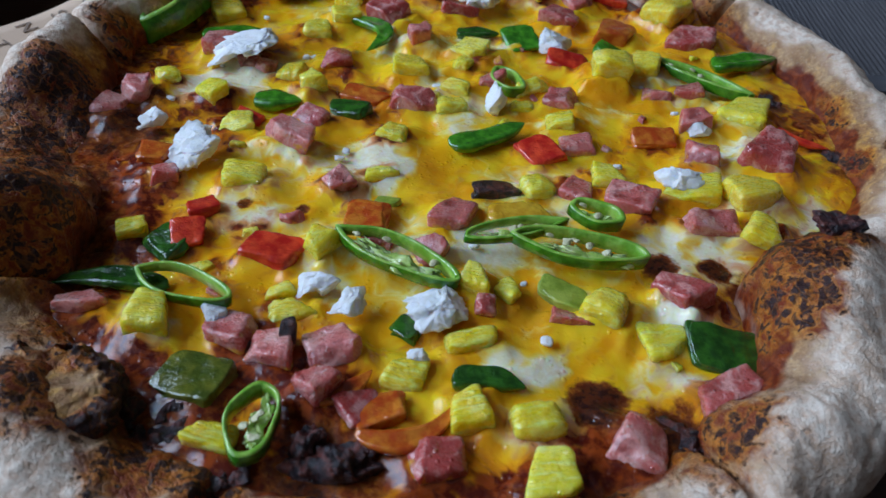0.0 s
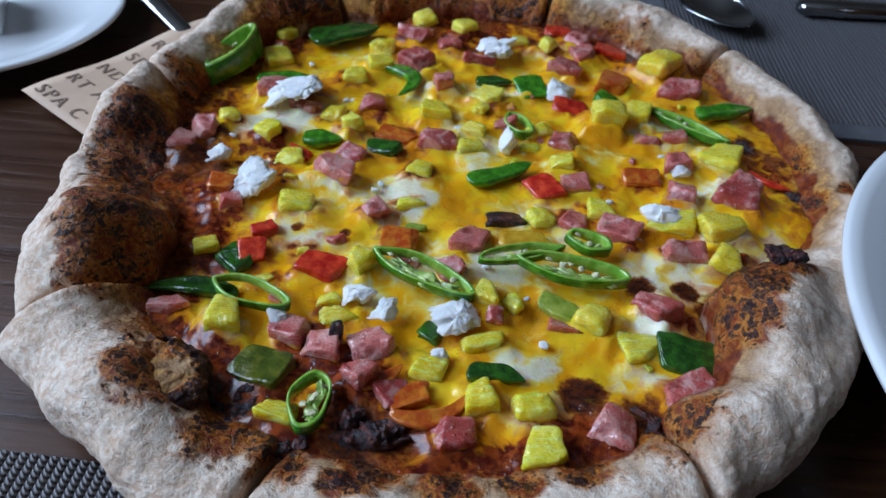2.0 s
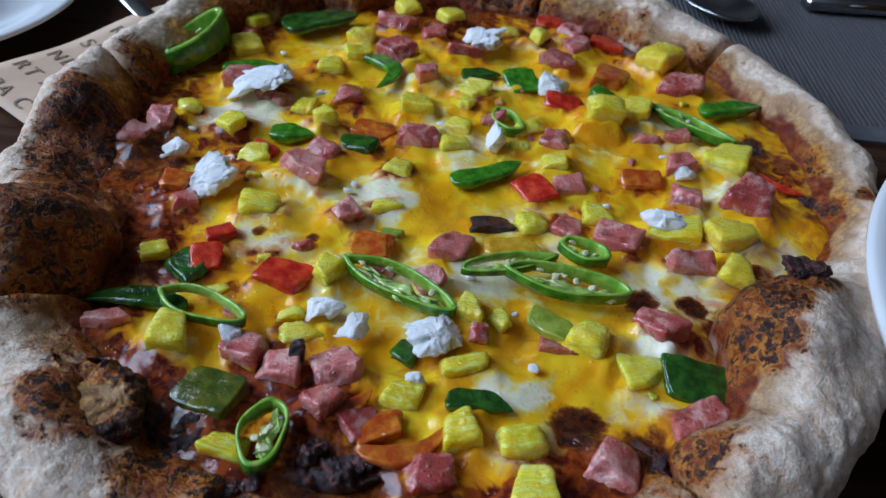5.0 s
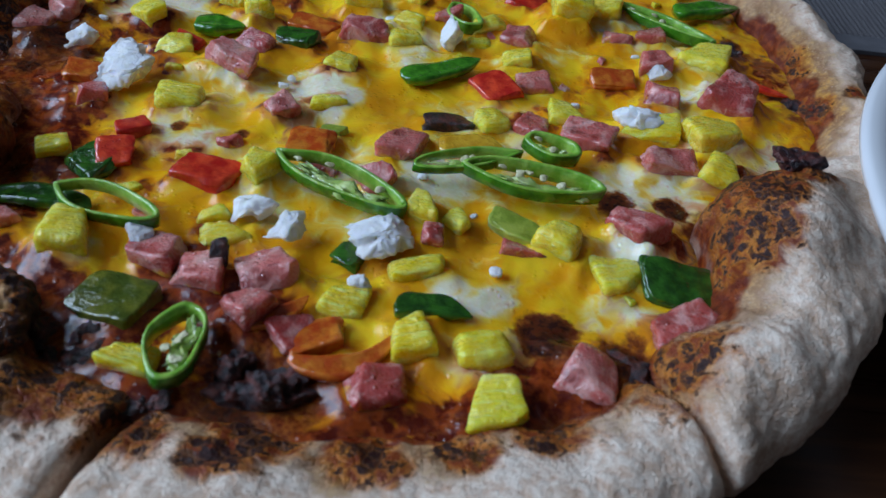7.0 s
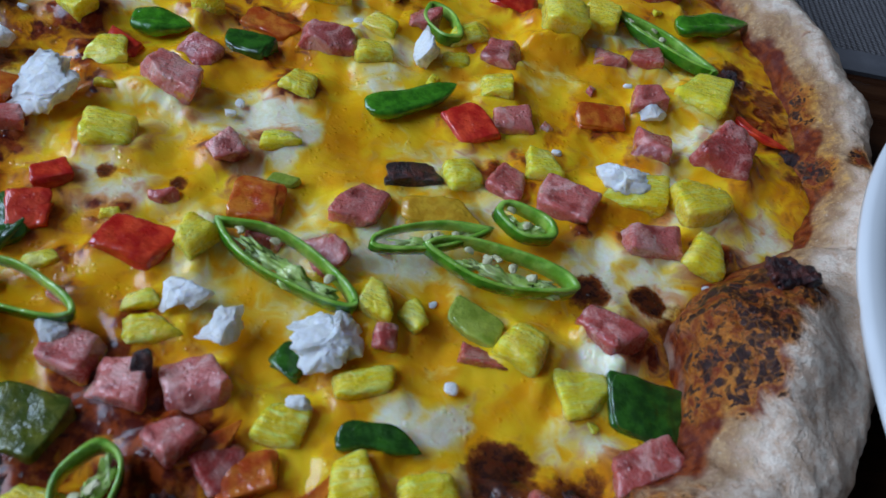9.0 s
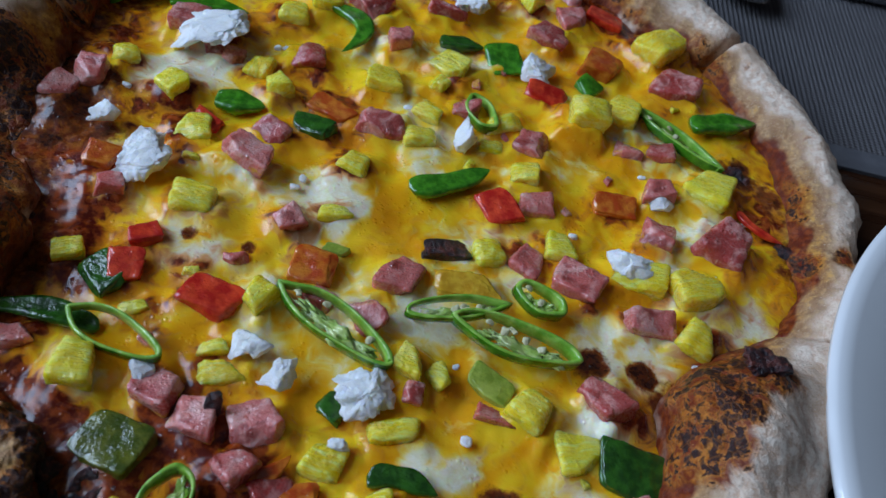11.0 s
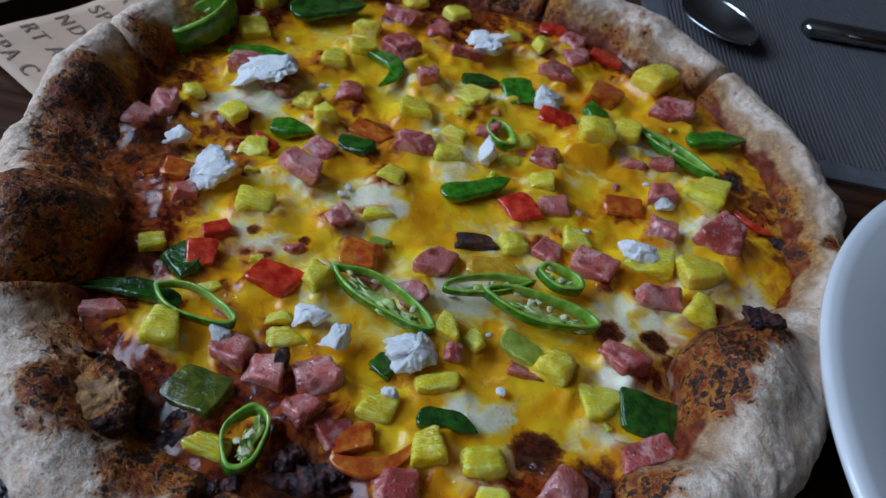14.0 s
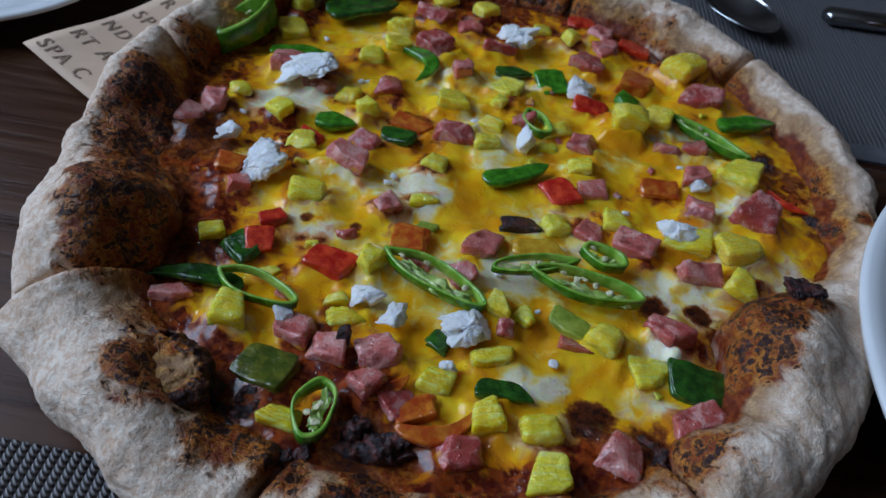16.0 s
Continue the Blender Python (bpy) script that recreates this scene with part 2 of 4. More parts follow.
def pineapple_material():
    n = Nodes("pineapple_flesh", 0.24, coat=0.65, coat_rough=0.08)
    fibre = n.noise(1.0, 4, 0.6, n.local(160, 800, 420), 0.8)
    patch, fine = n.noise(230, 3), n.noise(900, 4, 0.6)
    deep = n.mix(n.chance(), (0.98, 0.63, 0.010), (0.98, 0.75, 0.042))
    colour = n.mix(n.ramp(fibre, 0.42, 0.72), deep, (0.98, 0.89, 0.24))
    colour = n.mix(n.ramp(patch, 0.50, 0.72, 0, 0.7), colour, (0.92, 0.61, 0.008))
    # a thin veil of melted cheese drapes over part of some chunks
    veil = n.ramp(n.noise(105, 2, 0.5, distort=0.5), 0.58, 0.68, 0, 0.55)
    colour = n.mix(veil, colour, n.mix(n.chance(), (0.92, 0.56, 0.04), (0.93, 0.80, 0.30)))
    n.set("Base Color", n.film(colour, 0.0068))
    n.set("Roughness", n.ramp(fine, 0.3, 0.7, 0.16, 0.40))
    relief = n.math("ADD", n.math("MULTIPLY", fibre, 0.7), n.math("ADD", n.math("MULTIPLY", patch, 0.9), n.math("MULTIPLY", fine, 0.25)))
    n.bump(n.math("ADD", relief, n.math("MULTIPLY", n.beads(), 0.20)), 0.0012)
    n.soft(0.85, (0.9, 0.7, 0.12), 0.007)
    return n.m


def ham_material():
    n = Nodes("diced_ham", 0.34, coat=0.7, coat_rough=0.08)
    veins, fine = n.noise(260, 5, 0.6, distort=1.2), n.noise(1200, 3)
    base = n.mix(n.chance(), (0.46, 0.066, 0.056), (0.66, 0.20, 0.17))
    colour = n.mix(n.ramp(n.noise(120, 4, 0.6, distort=1.0), 0.46, 0.66, 0, 0.8), base, (0.78, 0.41, 0.36))
    colour = n.mix(n.ramp(veins, 0.55, 0.75, 0, 0.7), colour, (0.80, 0.56, 0.50))
    colour = n.mix(n.ramp(n.noise(150, 5, 0.6), 0.52, 0.66, 0, 0.85), colour, (0.28, 0.040, 0.030))
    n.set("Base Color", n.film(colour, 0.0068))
    n.set("Roughness", n.ramp(fine, 0.3, 0.7, 0.16, 0.40))
    n.bump(n.math("ADD", n.math("MULTIPLY", n.noise(140, 3), 0.9), n.math("ADD", n.math("MULTIPLY", fine, 0.28), n.math("MULTIPLY", n.beads(560), 0.26))), 0.0012)
    n.soft(0.55, (0.9, 0.35, 0.25), 0.005)
    return n.m


def skin_material(name, dark, light, rough=0.2):
    n = Nodes(name, rough, coat=0.7, coat_rough=0.06)
    blotch, fine = n.noise(240, 4), n.noise(1300, 3)
    n.set("Base Color", n.mix(n.ramp(blotch, 0.35, 0.68), dark, light))
    n.bump(n.math("ADD", n.noise(150, 3), n.math("ADD", n.math("MULTIPLY", fine, 0.14), n.math("MULTIPLY", n.beads(700), 0.07))), 0.0010)
    n.soft(0.3, (0.7, 0.5, 0.2), 0.003)
    return n.m


def feta_material():
    n = Nodes("white_cheese_crumble", 0.65)
    fine = n.noise(900, 5, 0.7)
    n.set("Base Color", n.mix(n.ramp(fine, 0.3, 0.6), (0.90, 0.89, 0.86), (0.96, 0.96, 0.94)))
    n.bump(n.math("ADD", fine, n.noise(300, 4)), 0.0007)
    n.soft(0.6, (0.9, 0.8, 0.65), 0.004)
    return n.m


def char_material():
    n = Nodes("burnt_edges", 0.34, coat=0.3)
    f = n.noise(320, 5, 0.7)
    n.set("Base Color", n.mix(n.ramp(f, 0.42, 0.7), (0.012, 0.007, 0.011), (0.20, 0.050, 0.034)))
    n.bump(f, 0.002)
    return n.m


def wood_material():
    n = Nodes("dark_stained_wood", 0.35)
    n.set("Specular IOR Level", 0.3)
    grain = n.noise(1.0, 6, 0.6, n.stretched(9, 160, 60, 8), 0.6)
    broad = n.noise(4, 3)
    colour = n.mix(n.ramp(grain, 0.35, 0.7), (0.042, 0.014, 0.006), (0.090, 0.034, 0.014))
    n.set("Base Color", n.mix(n.ramp(broad, 0.4, 0.7, 0, 0.4), colour, (0.03, 0.013, 0.008)))
    n.set("Roughness", n.ramp(grain, 0.3, 0.7, 0.26, 0.4))
    n.bump(grain, 0.0004)
    return n.m


def cord_material(name, dark, light, twist):
    n = Nodes(name, 0.5)
    w = n.t.nodes.new("ShaderNodeTexWave")
    w.bands_direction = "DIAGONAL"
    w.inputs["Scale"].default_value, w.inputs["Distortion"].default_value = 1.0, 0.6
    n.t.links.new(n.stretched(twist, twist, twist), w.inputs["Vector"])
    fine = n.noise(500, 3)
    wave = w.outputs["Fac"]
    n.set("Base Color", n.mix(n.math("MULTIPLY", n.ramp(wave, 0.2, 0.8), n.ramp(fine, 0.2, 0.7, 0.6, 1.0)), dark, light))
    n.bump(wave, 0.0006)
    return n.m


def plain_material(name, a, b, scale=40, rough=0.5, bump=0.0005, **more):
    n = Nodes(name, rough, **more)
    f = n.noise(scale, 5, 0.6)
    n.set("Base Color", n.mix(n.ramp(f, 0.35, 0.7), a, b))
    n.bump(f, bump)
    return n.m


CRUST, CHEESE, PINEAPPLE, HAM, FETA, CHAR, WOOD = (crust_material(), cheese_material(), pineapple_material(), ham_material(),
                                                   feta_material(), char_material(), wood_material())
RED_SKIN = skin_material("red_pepper_flesh", (0.52, 0.016, 0.010), (0.80, 0.075, 0.024))
ORANGE_SKIN = skin_material("roasted_orange_pepper_flesh", (0.48, 0.06, 0.008), (0.66, 0.20, 0.02))
YELLOW_SKIN = skin_material("yellow_pepper_flesh", (0.55, 0.27, 0.012), (0.72, 0.42, 0.03))
GREEN_SKIN = skin_material("green_pepper_skin", (0.012, 0.055, 0.006), (0.035, 0.14, 0.012))
PALE_GREEN = skin_material("pale_green_pepper_flesh", (0.22, 0.30, 0.03), (0.42, 0.48, 0.08), 0.3)
OLIVE_GREEN = skin_material("roasted_green_pepper_flesh", (0.06, 0.085, 0.010), (0.16, 0.165, 0.020), 0.2)
CHILLI_SKIN = skin_material("green_chilli_skin", (0.028, 0.15, 0.007), (0.080, 0.31, 0.016), 0.15)
CHILLI_FLESH = skin_material("green_chilli_flesh", (0.16, 0.38, 0.03), (0.36, 0.58, 0.10), 0.3)
PITH = skin_material("pale_chilli_pith", (0.34, 0.50, 0.09), (0.62, 0.70, 0.28), 0.35)
SEED = plain_material("chilli_seed", (0.62, 0.56, 0.30), (0.80, 0.75, 0.50), 900, 0.4)
CHINA = plain_material("white_glazed_china", (0.80, 0.81, 0.82), (0.83, 0.84, 0.85), 8, 0.12, 0.0, coat=0.3)
STEEL = plain_material("brushed_steel", (0.42, 0.43, 0.45), (0.52, 0.53, 0.55), 90, 0.2, 0.0, metal=1.0)
PAPER = plain_material("brown_kraft_paper", (0.62, 0.43, 0.30), (0.68, 0.48, 0.34), 60, 0.7, 0.0004)
INK = plain_material("dark_print", (0.22, 0.15, 0.11), (0.26, 0.18, 0.13), 300, 0.8)
CORD = cord_material("grey_twisted_vinyl", (0.055, 0.05, 0.056), (0.20, 0.188, 0.192), 330)
CORD_PALE = cord_material("pale_grey_twisted_vinyl", (0.09, 0.083, 0.085), (0.36, 0.335, 0.335), 330)
BAND = plain_material("smooth_grey_vinyl", (0.11, 0.11, 0.122), (0.15, 0.15, 0.162), 120, 0.4)
PLASTER = plain_material("painted_plaster", (0.16, 0.13, 0.11), (0.21, 0.18, 0.15), 3, 0.8)
CEILING = plain_material("ceiling_paint", (0.34, 0.31, 0.28), (0.40, 0.37, 0.34), 3, 0.85)
FLOOR = plain_material("brown_floor", (0.10, 0.06, 0.04), (0.16, 0.10, 0.07), 6, 0.5)
AMBER = plain_material("dark_amber_drink", (0.05, 0.018, 0.004), (0.09, 0.035, 0.008), 20, 0.1, 0.0, coat=0.5)
PRINT_A = plain_material("printed_packet_magenta", (0.42, 0.04, 0.16), (0.50, 0.07, 0.2), 200, 0.45)
PRINT_B = plain_material("printed_packet_ochre", (0.60, 0.34, 0.06), (0.68, 0.42, 0.1), 200, 0.45)
PRINT_C = plain_material("white_packet_paper", (0.72, 0.74, 0.72), (0.80, 0.81, 0.80), 200, 0.5)

# ---- the room ----


def slab(name, x0, y0, z0, x1, y1, z1, material, label, category):
    bm = bmesh.new()
    box(bm, x0, y0, z0, x1, y1, z1)
    me = bpy.data.meshes.new(name)
    bm.to_mesh(me)
    bm.free()
    me.materials.append(material)
    return tagged(new(name, me), label, category, "", "structure")


slab("floor", -1.7, -2.6, -0.85, 2.6, 2.6, -0.75, FLOOR, "brown floor of the dining room", "floor")
slab("ceiling", -1.7, -2.6, 2.0, 2.6, 2.6, 2.1, CEILING, "plain painted ceiling of the dining room", "ceiling")
slab("wall_north", -1.7, 2.5, -0.75, 2.6, 2.6, 2.0, PLASTER, "plain plastered wall of the dining room", "wall")
slab("wall_south", -1.7, -2.6, -0.75, 2.6, -2.5, 2.0, PLASTER, "plain plastered wall of the dining room", "wall")
slab("wall_east", 2.5, -2.5, -0.75, 2.6, 2.5, 2.0, PLASTER, "plain plastered wall of the dining room", "wall")
west = thing("wall_west", pose(0, 0, 0), "plastered wall with a large window opening", "wall", "", "structure")
for y0, z0, y1, z1 in ((-2.5, -0.75, -0.90, 2.0), (1.0, -0.75, 2.5, 2.0), (-0.90, -0.75, 1.0, 0.50), (-0.90, 1.76, 1.0, 2.0)):
    bm = bmesh.new()
    box(bm, -1.7, y0, z0, -1.6, y1, z1)
    part("wall_panel", bm, PLASTER, west, flat=True)

# ---- the table ----
table = thing("dining_table", pose(0, 0, 0), "dark-stained wooden dining table with a satin finish", "table")
bm = bmesh.new()
box(bm, -0.75, -0.45, -0.035, 0.75, 0.85, 0.0, 0.004)
part("tabletop", bm, WOOD, table)
for x in (-0.68, 0.68):
    for y in (-0.38, 0.78):
        bm = bmesh.new()
        box(bm, x - 0.03, y - 0.03, -0.75, x + 0.03, y + 0.03, -0.035, 0.003)
        part("leg", bm, WOOD, table)


def place_mat(x0, y0, x1, y1, m, pitch, band, label, cord=CORD):
    """A mat of twisted cords that run along y, with a smooth band round it."""
    mat_ob = thing("place_mat", m, label, "place mat", "place mats")
    bm = bmesh.new()
    box(bm, x0, y0, 0.0, x1, y1, 0.0009)
    part("backing", bm, BAND, mat_ob, flat=True)
    verts, faces = [], []
    count = int((x1 - x0 - 2 * band) / pitch)
    across = [(-0.46, 0.0), (-0.32, 0.75), (0.0, 1.0), (0.32, 0.75), (0.46, 0.0)]
    for k in range(count):
        xc = x0 + band + (k + 0.5) * pitch
        base = len(verts)
        for y in (y0 + band, y1 - band):
            for a, h in across:
                verts.append((xc + a * pitch, y, 0.0009 + 0.0011 * h))
        for j in range(4):
            faces.append((base + j, base + j + 1, base + 6 + j, base + 5 + j))
    cords = child("cord_weave", mesh_from("cord_weave", verts, faces, [cord]), mat_ob, "grey twisted vinyl cords")
    tagged(cords, kind="stuff")
    if band:
        for a, b, c, d in ((x0, y0, x0 + band, y1), (x1 - band, y0, x1, y1), (x0 + band, y0, x1 - band, y0 + band), (x0 + band, y1 - band, x1 - band, y1)):
            bm = bmesh.new()
            box(bm, a, b, 0.0009, c, d, 0.0019, 0.0003)
            part("border_band", bm, BAND, mat_ob, flat=True)
    return mat_ob


place_mat(-0.40, -0.40, 0.02, -0.090, pose(0, 0, 0.0002, 0, 0, -1), 0.0031, 0.0, "grey woven vinyl place mat with coarse twisted cords", CORD_PALE)
place_mat(0.0, 0.0, 0.45, 0.32, pose(0.106, 0.135, 0.0002, 0, 0, 0), 0.0026, 0.014, "grey ribbed vinyl place mat with a smooth border")

# ---- crockery and cutlery ----
plate = thing("dinner_plate", pose(0.310, -0.038, 0), "large empty white glazed china plate beside the pizza", "plate")
bm = bmesh.new()
lathe(bm, [(0.090, 0.001), (0.104, 0.001), (0.107, 0.005), (0.140, 0.016), (0.168, 0.027), (0.1725, 0.0295), (0.1725, 0.0315),
           (0.170, 0.0325), (0.1655, 0.0318), (0.140, 0.0205), (0.114, 0.0100), (0.104, 0.0075), (0.06, 0.0068), (0.01, 0.0068)], 180)
part("plate_body", bm, CHINA, plate)
bm = bmesh.new()
lathe(bm, [(0.096, 0.0002), (0.101, 0.0002), (0.1015, 0.004), (0.0955, 0.004)], 96)
part("foot_ring", bm, CHINA, plate)

saucer = thing("saucer", pose(-0.274, 0.170, 0), "small white china plate under the sugar dish", "plate")
bm = bmesh.new()
lathe(bm, [(0.040, 0.001), (0.046, 0.001), (0.048, 0.003), (0.066, 0.009), (0.0785, 0.0128), (0.0808, 0.0142), (0.0802, 0.0158),
           (0.077, 0.0156), (0.063, 0.0110), (0.050, 0.0062), (0.040, 0.005), (0.005, 0.005)], 128)
part("plate_body", bm, CHINA, saucer)
bm = bmesh.new()
lathe(bm, [(0.038, 0.0002), (0.043, 0.0002), (0.0435, 0.003), (0.0375, 0.003)], 72)
part("foot_ring", bm, CHINA, saucer)

dish = thing("sugar_dish", pose(-0.290, 0.168, 0.0052, 0, 0, 25), "small square white china dish filled with sugar packets", "dish")
bm = bmesh.new()
box(bm, -0.029, -0.022, 0.0, 0.029, 0.022, 0.003, 0.001)
for a, b, c, d in ((-0.030, -0.023, 0.030, -0.020), (-0.030, 0.020, 0.030, 0.023), (-0.030, -0.020, -0.027, 0.020), (0.027, -0.020, 0.030, 0.020)):
    box(bm, a, b, 0.0, c, d, 0.026, 0.001)
part("dish_body", bm, CHINA, dish)
for k, m in enumerate((PRINT_C, PRINT_A, PRINT_B, PRINT_C, PRINT_A, PRINT_C)):
    packet = thing("sugar_packet", pose(-0.290, 0.168, 0.0052, 0, 0, 25) @ pose(-0.020 + 0.008 * k, 0.001 * (k % 2), 0.0035, 0, 14, 0),
                   ("white", "magenta printed", "ochre printed", "white", "magenta printed", "white")[k] + " paper sugar packet standing in a dish", "sugar packet", "sugar packets")
    bm = bmesh.new()
    box(bm, -0.0018, -0.017, 0.0, 0.0018, 0.017, 0.026, 0.0012)
    part("paper_sleeve", bm, m, packet)


def blade(points, material, name, parent):
    """A rounded bar swept along points of (x, y, z, half width, half height)."""
    verts, faces, n = [], [], 12
    for k, (x, y, z, w, h) in enumerate(points):
        a = Vector(points[max(k - 1, 0)][:3])
        b = Vector(points[min(k + 1, len(points) - 1)][:3])
        along = (b - a).normalized()
        side = along.cross(Vector((0, 0, 1))).normalized()
        up = side.cross(along)
        for j in range(n):
            t = 2 * math.pi * j / n
            c, s = math.cos(t), math.sin(t)
            verts.append(Vector((x, y, z)) + side * w * math.copysign(abs(c) ** 0.7, c) + up * h * math.copysign(abs(s) ** 0.8, s))
    for k in range(len(points) - 1):
        for j in range(n):
            faces.append((k * n + j, k * n + (j + 1) % n, (k + 1) * n + (j + 1) % n, (k + 1) * n + j))
    faces.append(tuple(range(n))[::-1])
    faces.append(tuple(range((len(points) - 1) * n, len(points) * n)))
    return child(name, mesh_from(name, verts, faces, [material]), parent)


spoon = thing("table_spoon", pose(0.149, 0.262, 0.0022, 0, 0, 30), "polished steel table spoon lying on a place mat", "spoon")
verts, faces = [], []
rows_n, cols_n = 14, 28
for layer in (0, 1):
    for i in range(rows_n + 1):
        f = i / rows_n
        for j in range(cols_n):
            t = 2 * math.pi * j / cols_n
            egg = 1.0 + 0.12 * math.sin(t)
            verts.append((0.019 * f * math.cos(t) * egg, 0.028 * f * math.sin(t), 0.0005 + 0.008 * f * f + 0.0015 * layer))
    base = layer * (rows_n + 1) * cols_n
    for i in range(rows_n):
        for j in range(cols_n):
            q = (base + i * cols_n + j, base + i * cols_n + (j + 1) % cols_n, base + (i + 1) * cols_n + (j + 1) % cols_n, base + (i + 1) * cols_n + j)
            faces.append(q if layer else q[::-1])
top = (rows_n + 1) * cols_n
for j in range(cols_n):
    a, b = rows_n * cols_n + j, rows_n * cols_n + (j + 1) % cols_n
    faces.append((a, b, top + b, top + a))
child("spoon_bowl", mesh_from("spoon_bowl", verts, faces, [STEEL]), spoon)
blade([(0, 0.026, 0.0085, 0.006, 0.0016), (0, 0.042, 0.013, 0.0042, 0.0018), (0, 0.07, 0.015, 0.0042, 0.0018), (0, 0.11, 0.011, 0.006, 0.0018),
       (0, 0.145, 0.005, 0.009, 0.0016), (0, 0.156, 0.003, 0.006, 0.0012)], STEEL, "handle", spoon)

knife = thing("table_knife", pose(0.206, 0.284, 0.0022, 0, 0, 3), "polished steel table knife lying on a place mat", "knife")
blade([(0.0, 0, 0.0045, 0.004, 0.003), (0.003, 0, 0.005, 0.0075, 0.0045), (0.03, 0, 0.005, 0.008, 0.0045), (0.085, 0, 0.005, 0.0065, 0.0042), (0.095, 0, 0.005, 0.005, 0.004)],
      STEEL, "handle", knife)
blade([(0.095, 0, 0.005, 0.006, 0.0012), (0.11, 0.001, 0.004, 0.009, 0.0009), (0.18, 0.002, 0.003, 0.0095, 0.0008), (0.205, 0.0, 0.003, 0.003, 0.0006)], STEEL, "blade", knife)

butter = thing("butter_knife", pose(-0.150, 0.170, 0.0, 0, 0, 142), "dark steel butter knife resting on a saucer rim", "knife")
blade([(0.0, 0, 0.003, 0.003, 0.0015), (0.01, 0, 0.008, 0.0055, 0.0025), (0.05, 0, 0.020, 0.006, 0.0028), (0.075, 0, 0.026, 0.0055, 0.0025), (0.10, 0, 0.031, 0.005, 0.002), (0.13, 0, 0.036, 0.0065, 0.001)], STEEL, "knife_body", butter)

glass = thing("amber_glass", pose(0.281, 0.238, 0.0022), "dark glass tumbler with an amber drink on a place mat", "glass")
bm = bmesh.new()
lathe(bm, [(0.024, 0.0), (0.028, 0.002), (0.031, 0.03), (0.033, 0.08), (0.0325, 0.082), (0.030, 0.078), (0.004, 0.077)], 64)
part("glass_body", bm, AMBER, glass)

# ---- kraft paper with print ----
paper = thing("kraft_paper", pose(-0.210, 0.099, 0.0006, 0, 0, -32), "brown kraft paper sheet with printed capitals under the pizza", "paper")


def lift_at(u, v):
    """How far the sheet's free edge stands off the table."""
    return 0.001 + 0.0075 * math.exp(-u * 16) + 0.0012 * math.sin(v * 75 + 1) * math.exp(-u * 14)


verts, faces = [], []
for j in range(25):
    for i in range(41):
        u, v = i / 40 * 0.24, j / 24 * 0.125
        verts.append((u, v, lift_at(u, v)))
for j in range(24):
    for i in range(40):
        a = j * 41 + i
        faces.append((a, a + 1, a + 42, a + 41))
sheet = child("sheet", mesh_from("sheet", verts, faces, [PAPER]), paper)
thick = sheet.modifiers.new("thickness", "SOLIDIFY")
thick.thickness = 0.0003
for word, u, v, turn in (("SPA C", 0.003, 0.004, 0), ("RT AN", 0.003, 0.0205, 0), ("ND S", 0.003, 0.037, 0), ("SP", 0.004, 0.0535, 0), ("R", 0.004, 0.070, 0)):
    text = bpy.data.curves.new("print", "FONT")
    text.body, text.size, text.extrude = word, 0.0104, 0.00005
    text.space_character = 1.3
    text.materials.append(INK)
    me_ob = new("lettering", text)
    me = bpy.data.meshes.new_from_object(me_ob)
    bpy.data.objects.remove(me_ob)
    for vert in me.vertices:
        vert.co.z += lift_at(u + vert.co.x, v + vert.co.y) + 0.0004
    child("lettering", me, paper, "dark printed capitals", pose(u, v, 0, 0, 0, turn))

# ---- the pizza ----
CX, CY = 0.012, 0.060
pizza = thing("pizza", pose(0, 0, 0), "whole baked pizza in slices with a puffed, charred crust", "pizza")


def around(degrees, table):
    """A value that goes smoothly round the pizza, from pairs of (angle, value)."""
    d = np.asarray(degrees, float) % 360
    a = np.array([p[0] for p in table], float)
    v = np.array([p[1] for p in table], float)
    a = np.concatenate((a[-2:] - 360, a, a[:2] + 360))
    v = np.concatenate((v[-2:], v, v[:2]))
    return np.interp(d, a, v)


OUTER = [(0, 0.163), (10, 0.168), (26, 0.174), (42, 0.180), (63, 0.192), (79, 0.192), (100, 0.190), (120, 0.192), (136, 0.188), (153, 0.172), (165, 0.166),
         (182, 0.167), (200, 0.173), (212, 0.180), (218, 0.183), (220, 0.193), (226, 0.189), (236, 0.186), (247, 0.186), (262, 0.190), (275, 0.189), (288, 0.182), (297, 0.172), (312, 0.165), (327, 0.160), (343, 0.160)]
INNER = [(8, 0.143), (23, 0.148), (44, 0.150), (75, 0.152), (94, 0.157), (119, 0.155), (140, 0.156), (159, 0.147), (181, 0.133), (200, 0.129),
         (211, 0.128), (221, 0.146), (231, 0.148), (244, 0.153), (255, 0.152), (270, 0.149), (284, 0.148), (296, 0.142), (310, 0.133), (318, 0.114),
         (326, 0.109), (336, 0.119), (345, 0.135)]
TOASTED = [(0, 0.4), (60, 0.55), (90, 0.9), (200, 0.9), (230, 0.4), (262, 0.4), (296, 0.35), (330, 0.5)]
# Extra tan over the rim's whole width, strongest on its right side.
RIM_TAN = [(0, 0.34), (30, 0.14), (60, 0.0), (100, 0.0), (150, 0.0), (200, 0.0), (250, 0.05), (290, 0.08), (315, 0.12), (345, 0.28)]
SAUCED = [(0, 0.4), (45, 0.6), (90, 1.0), (200, 1.0), (262, 1.0), (296, 0.7), (330, 0.35)]
TALL = [(0, 0.023), (45, 0.024), (90, 0.027), (135, 0.028), (180, 0.027), (205, 0.027), (232, 0.023), (255, 0.0195), (285, 0.0195), (296, 0.023), (320, 0.028), (343, 0.026)]
CUTS = [43, 79, 122, 166, 219, 252, 296, 343]

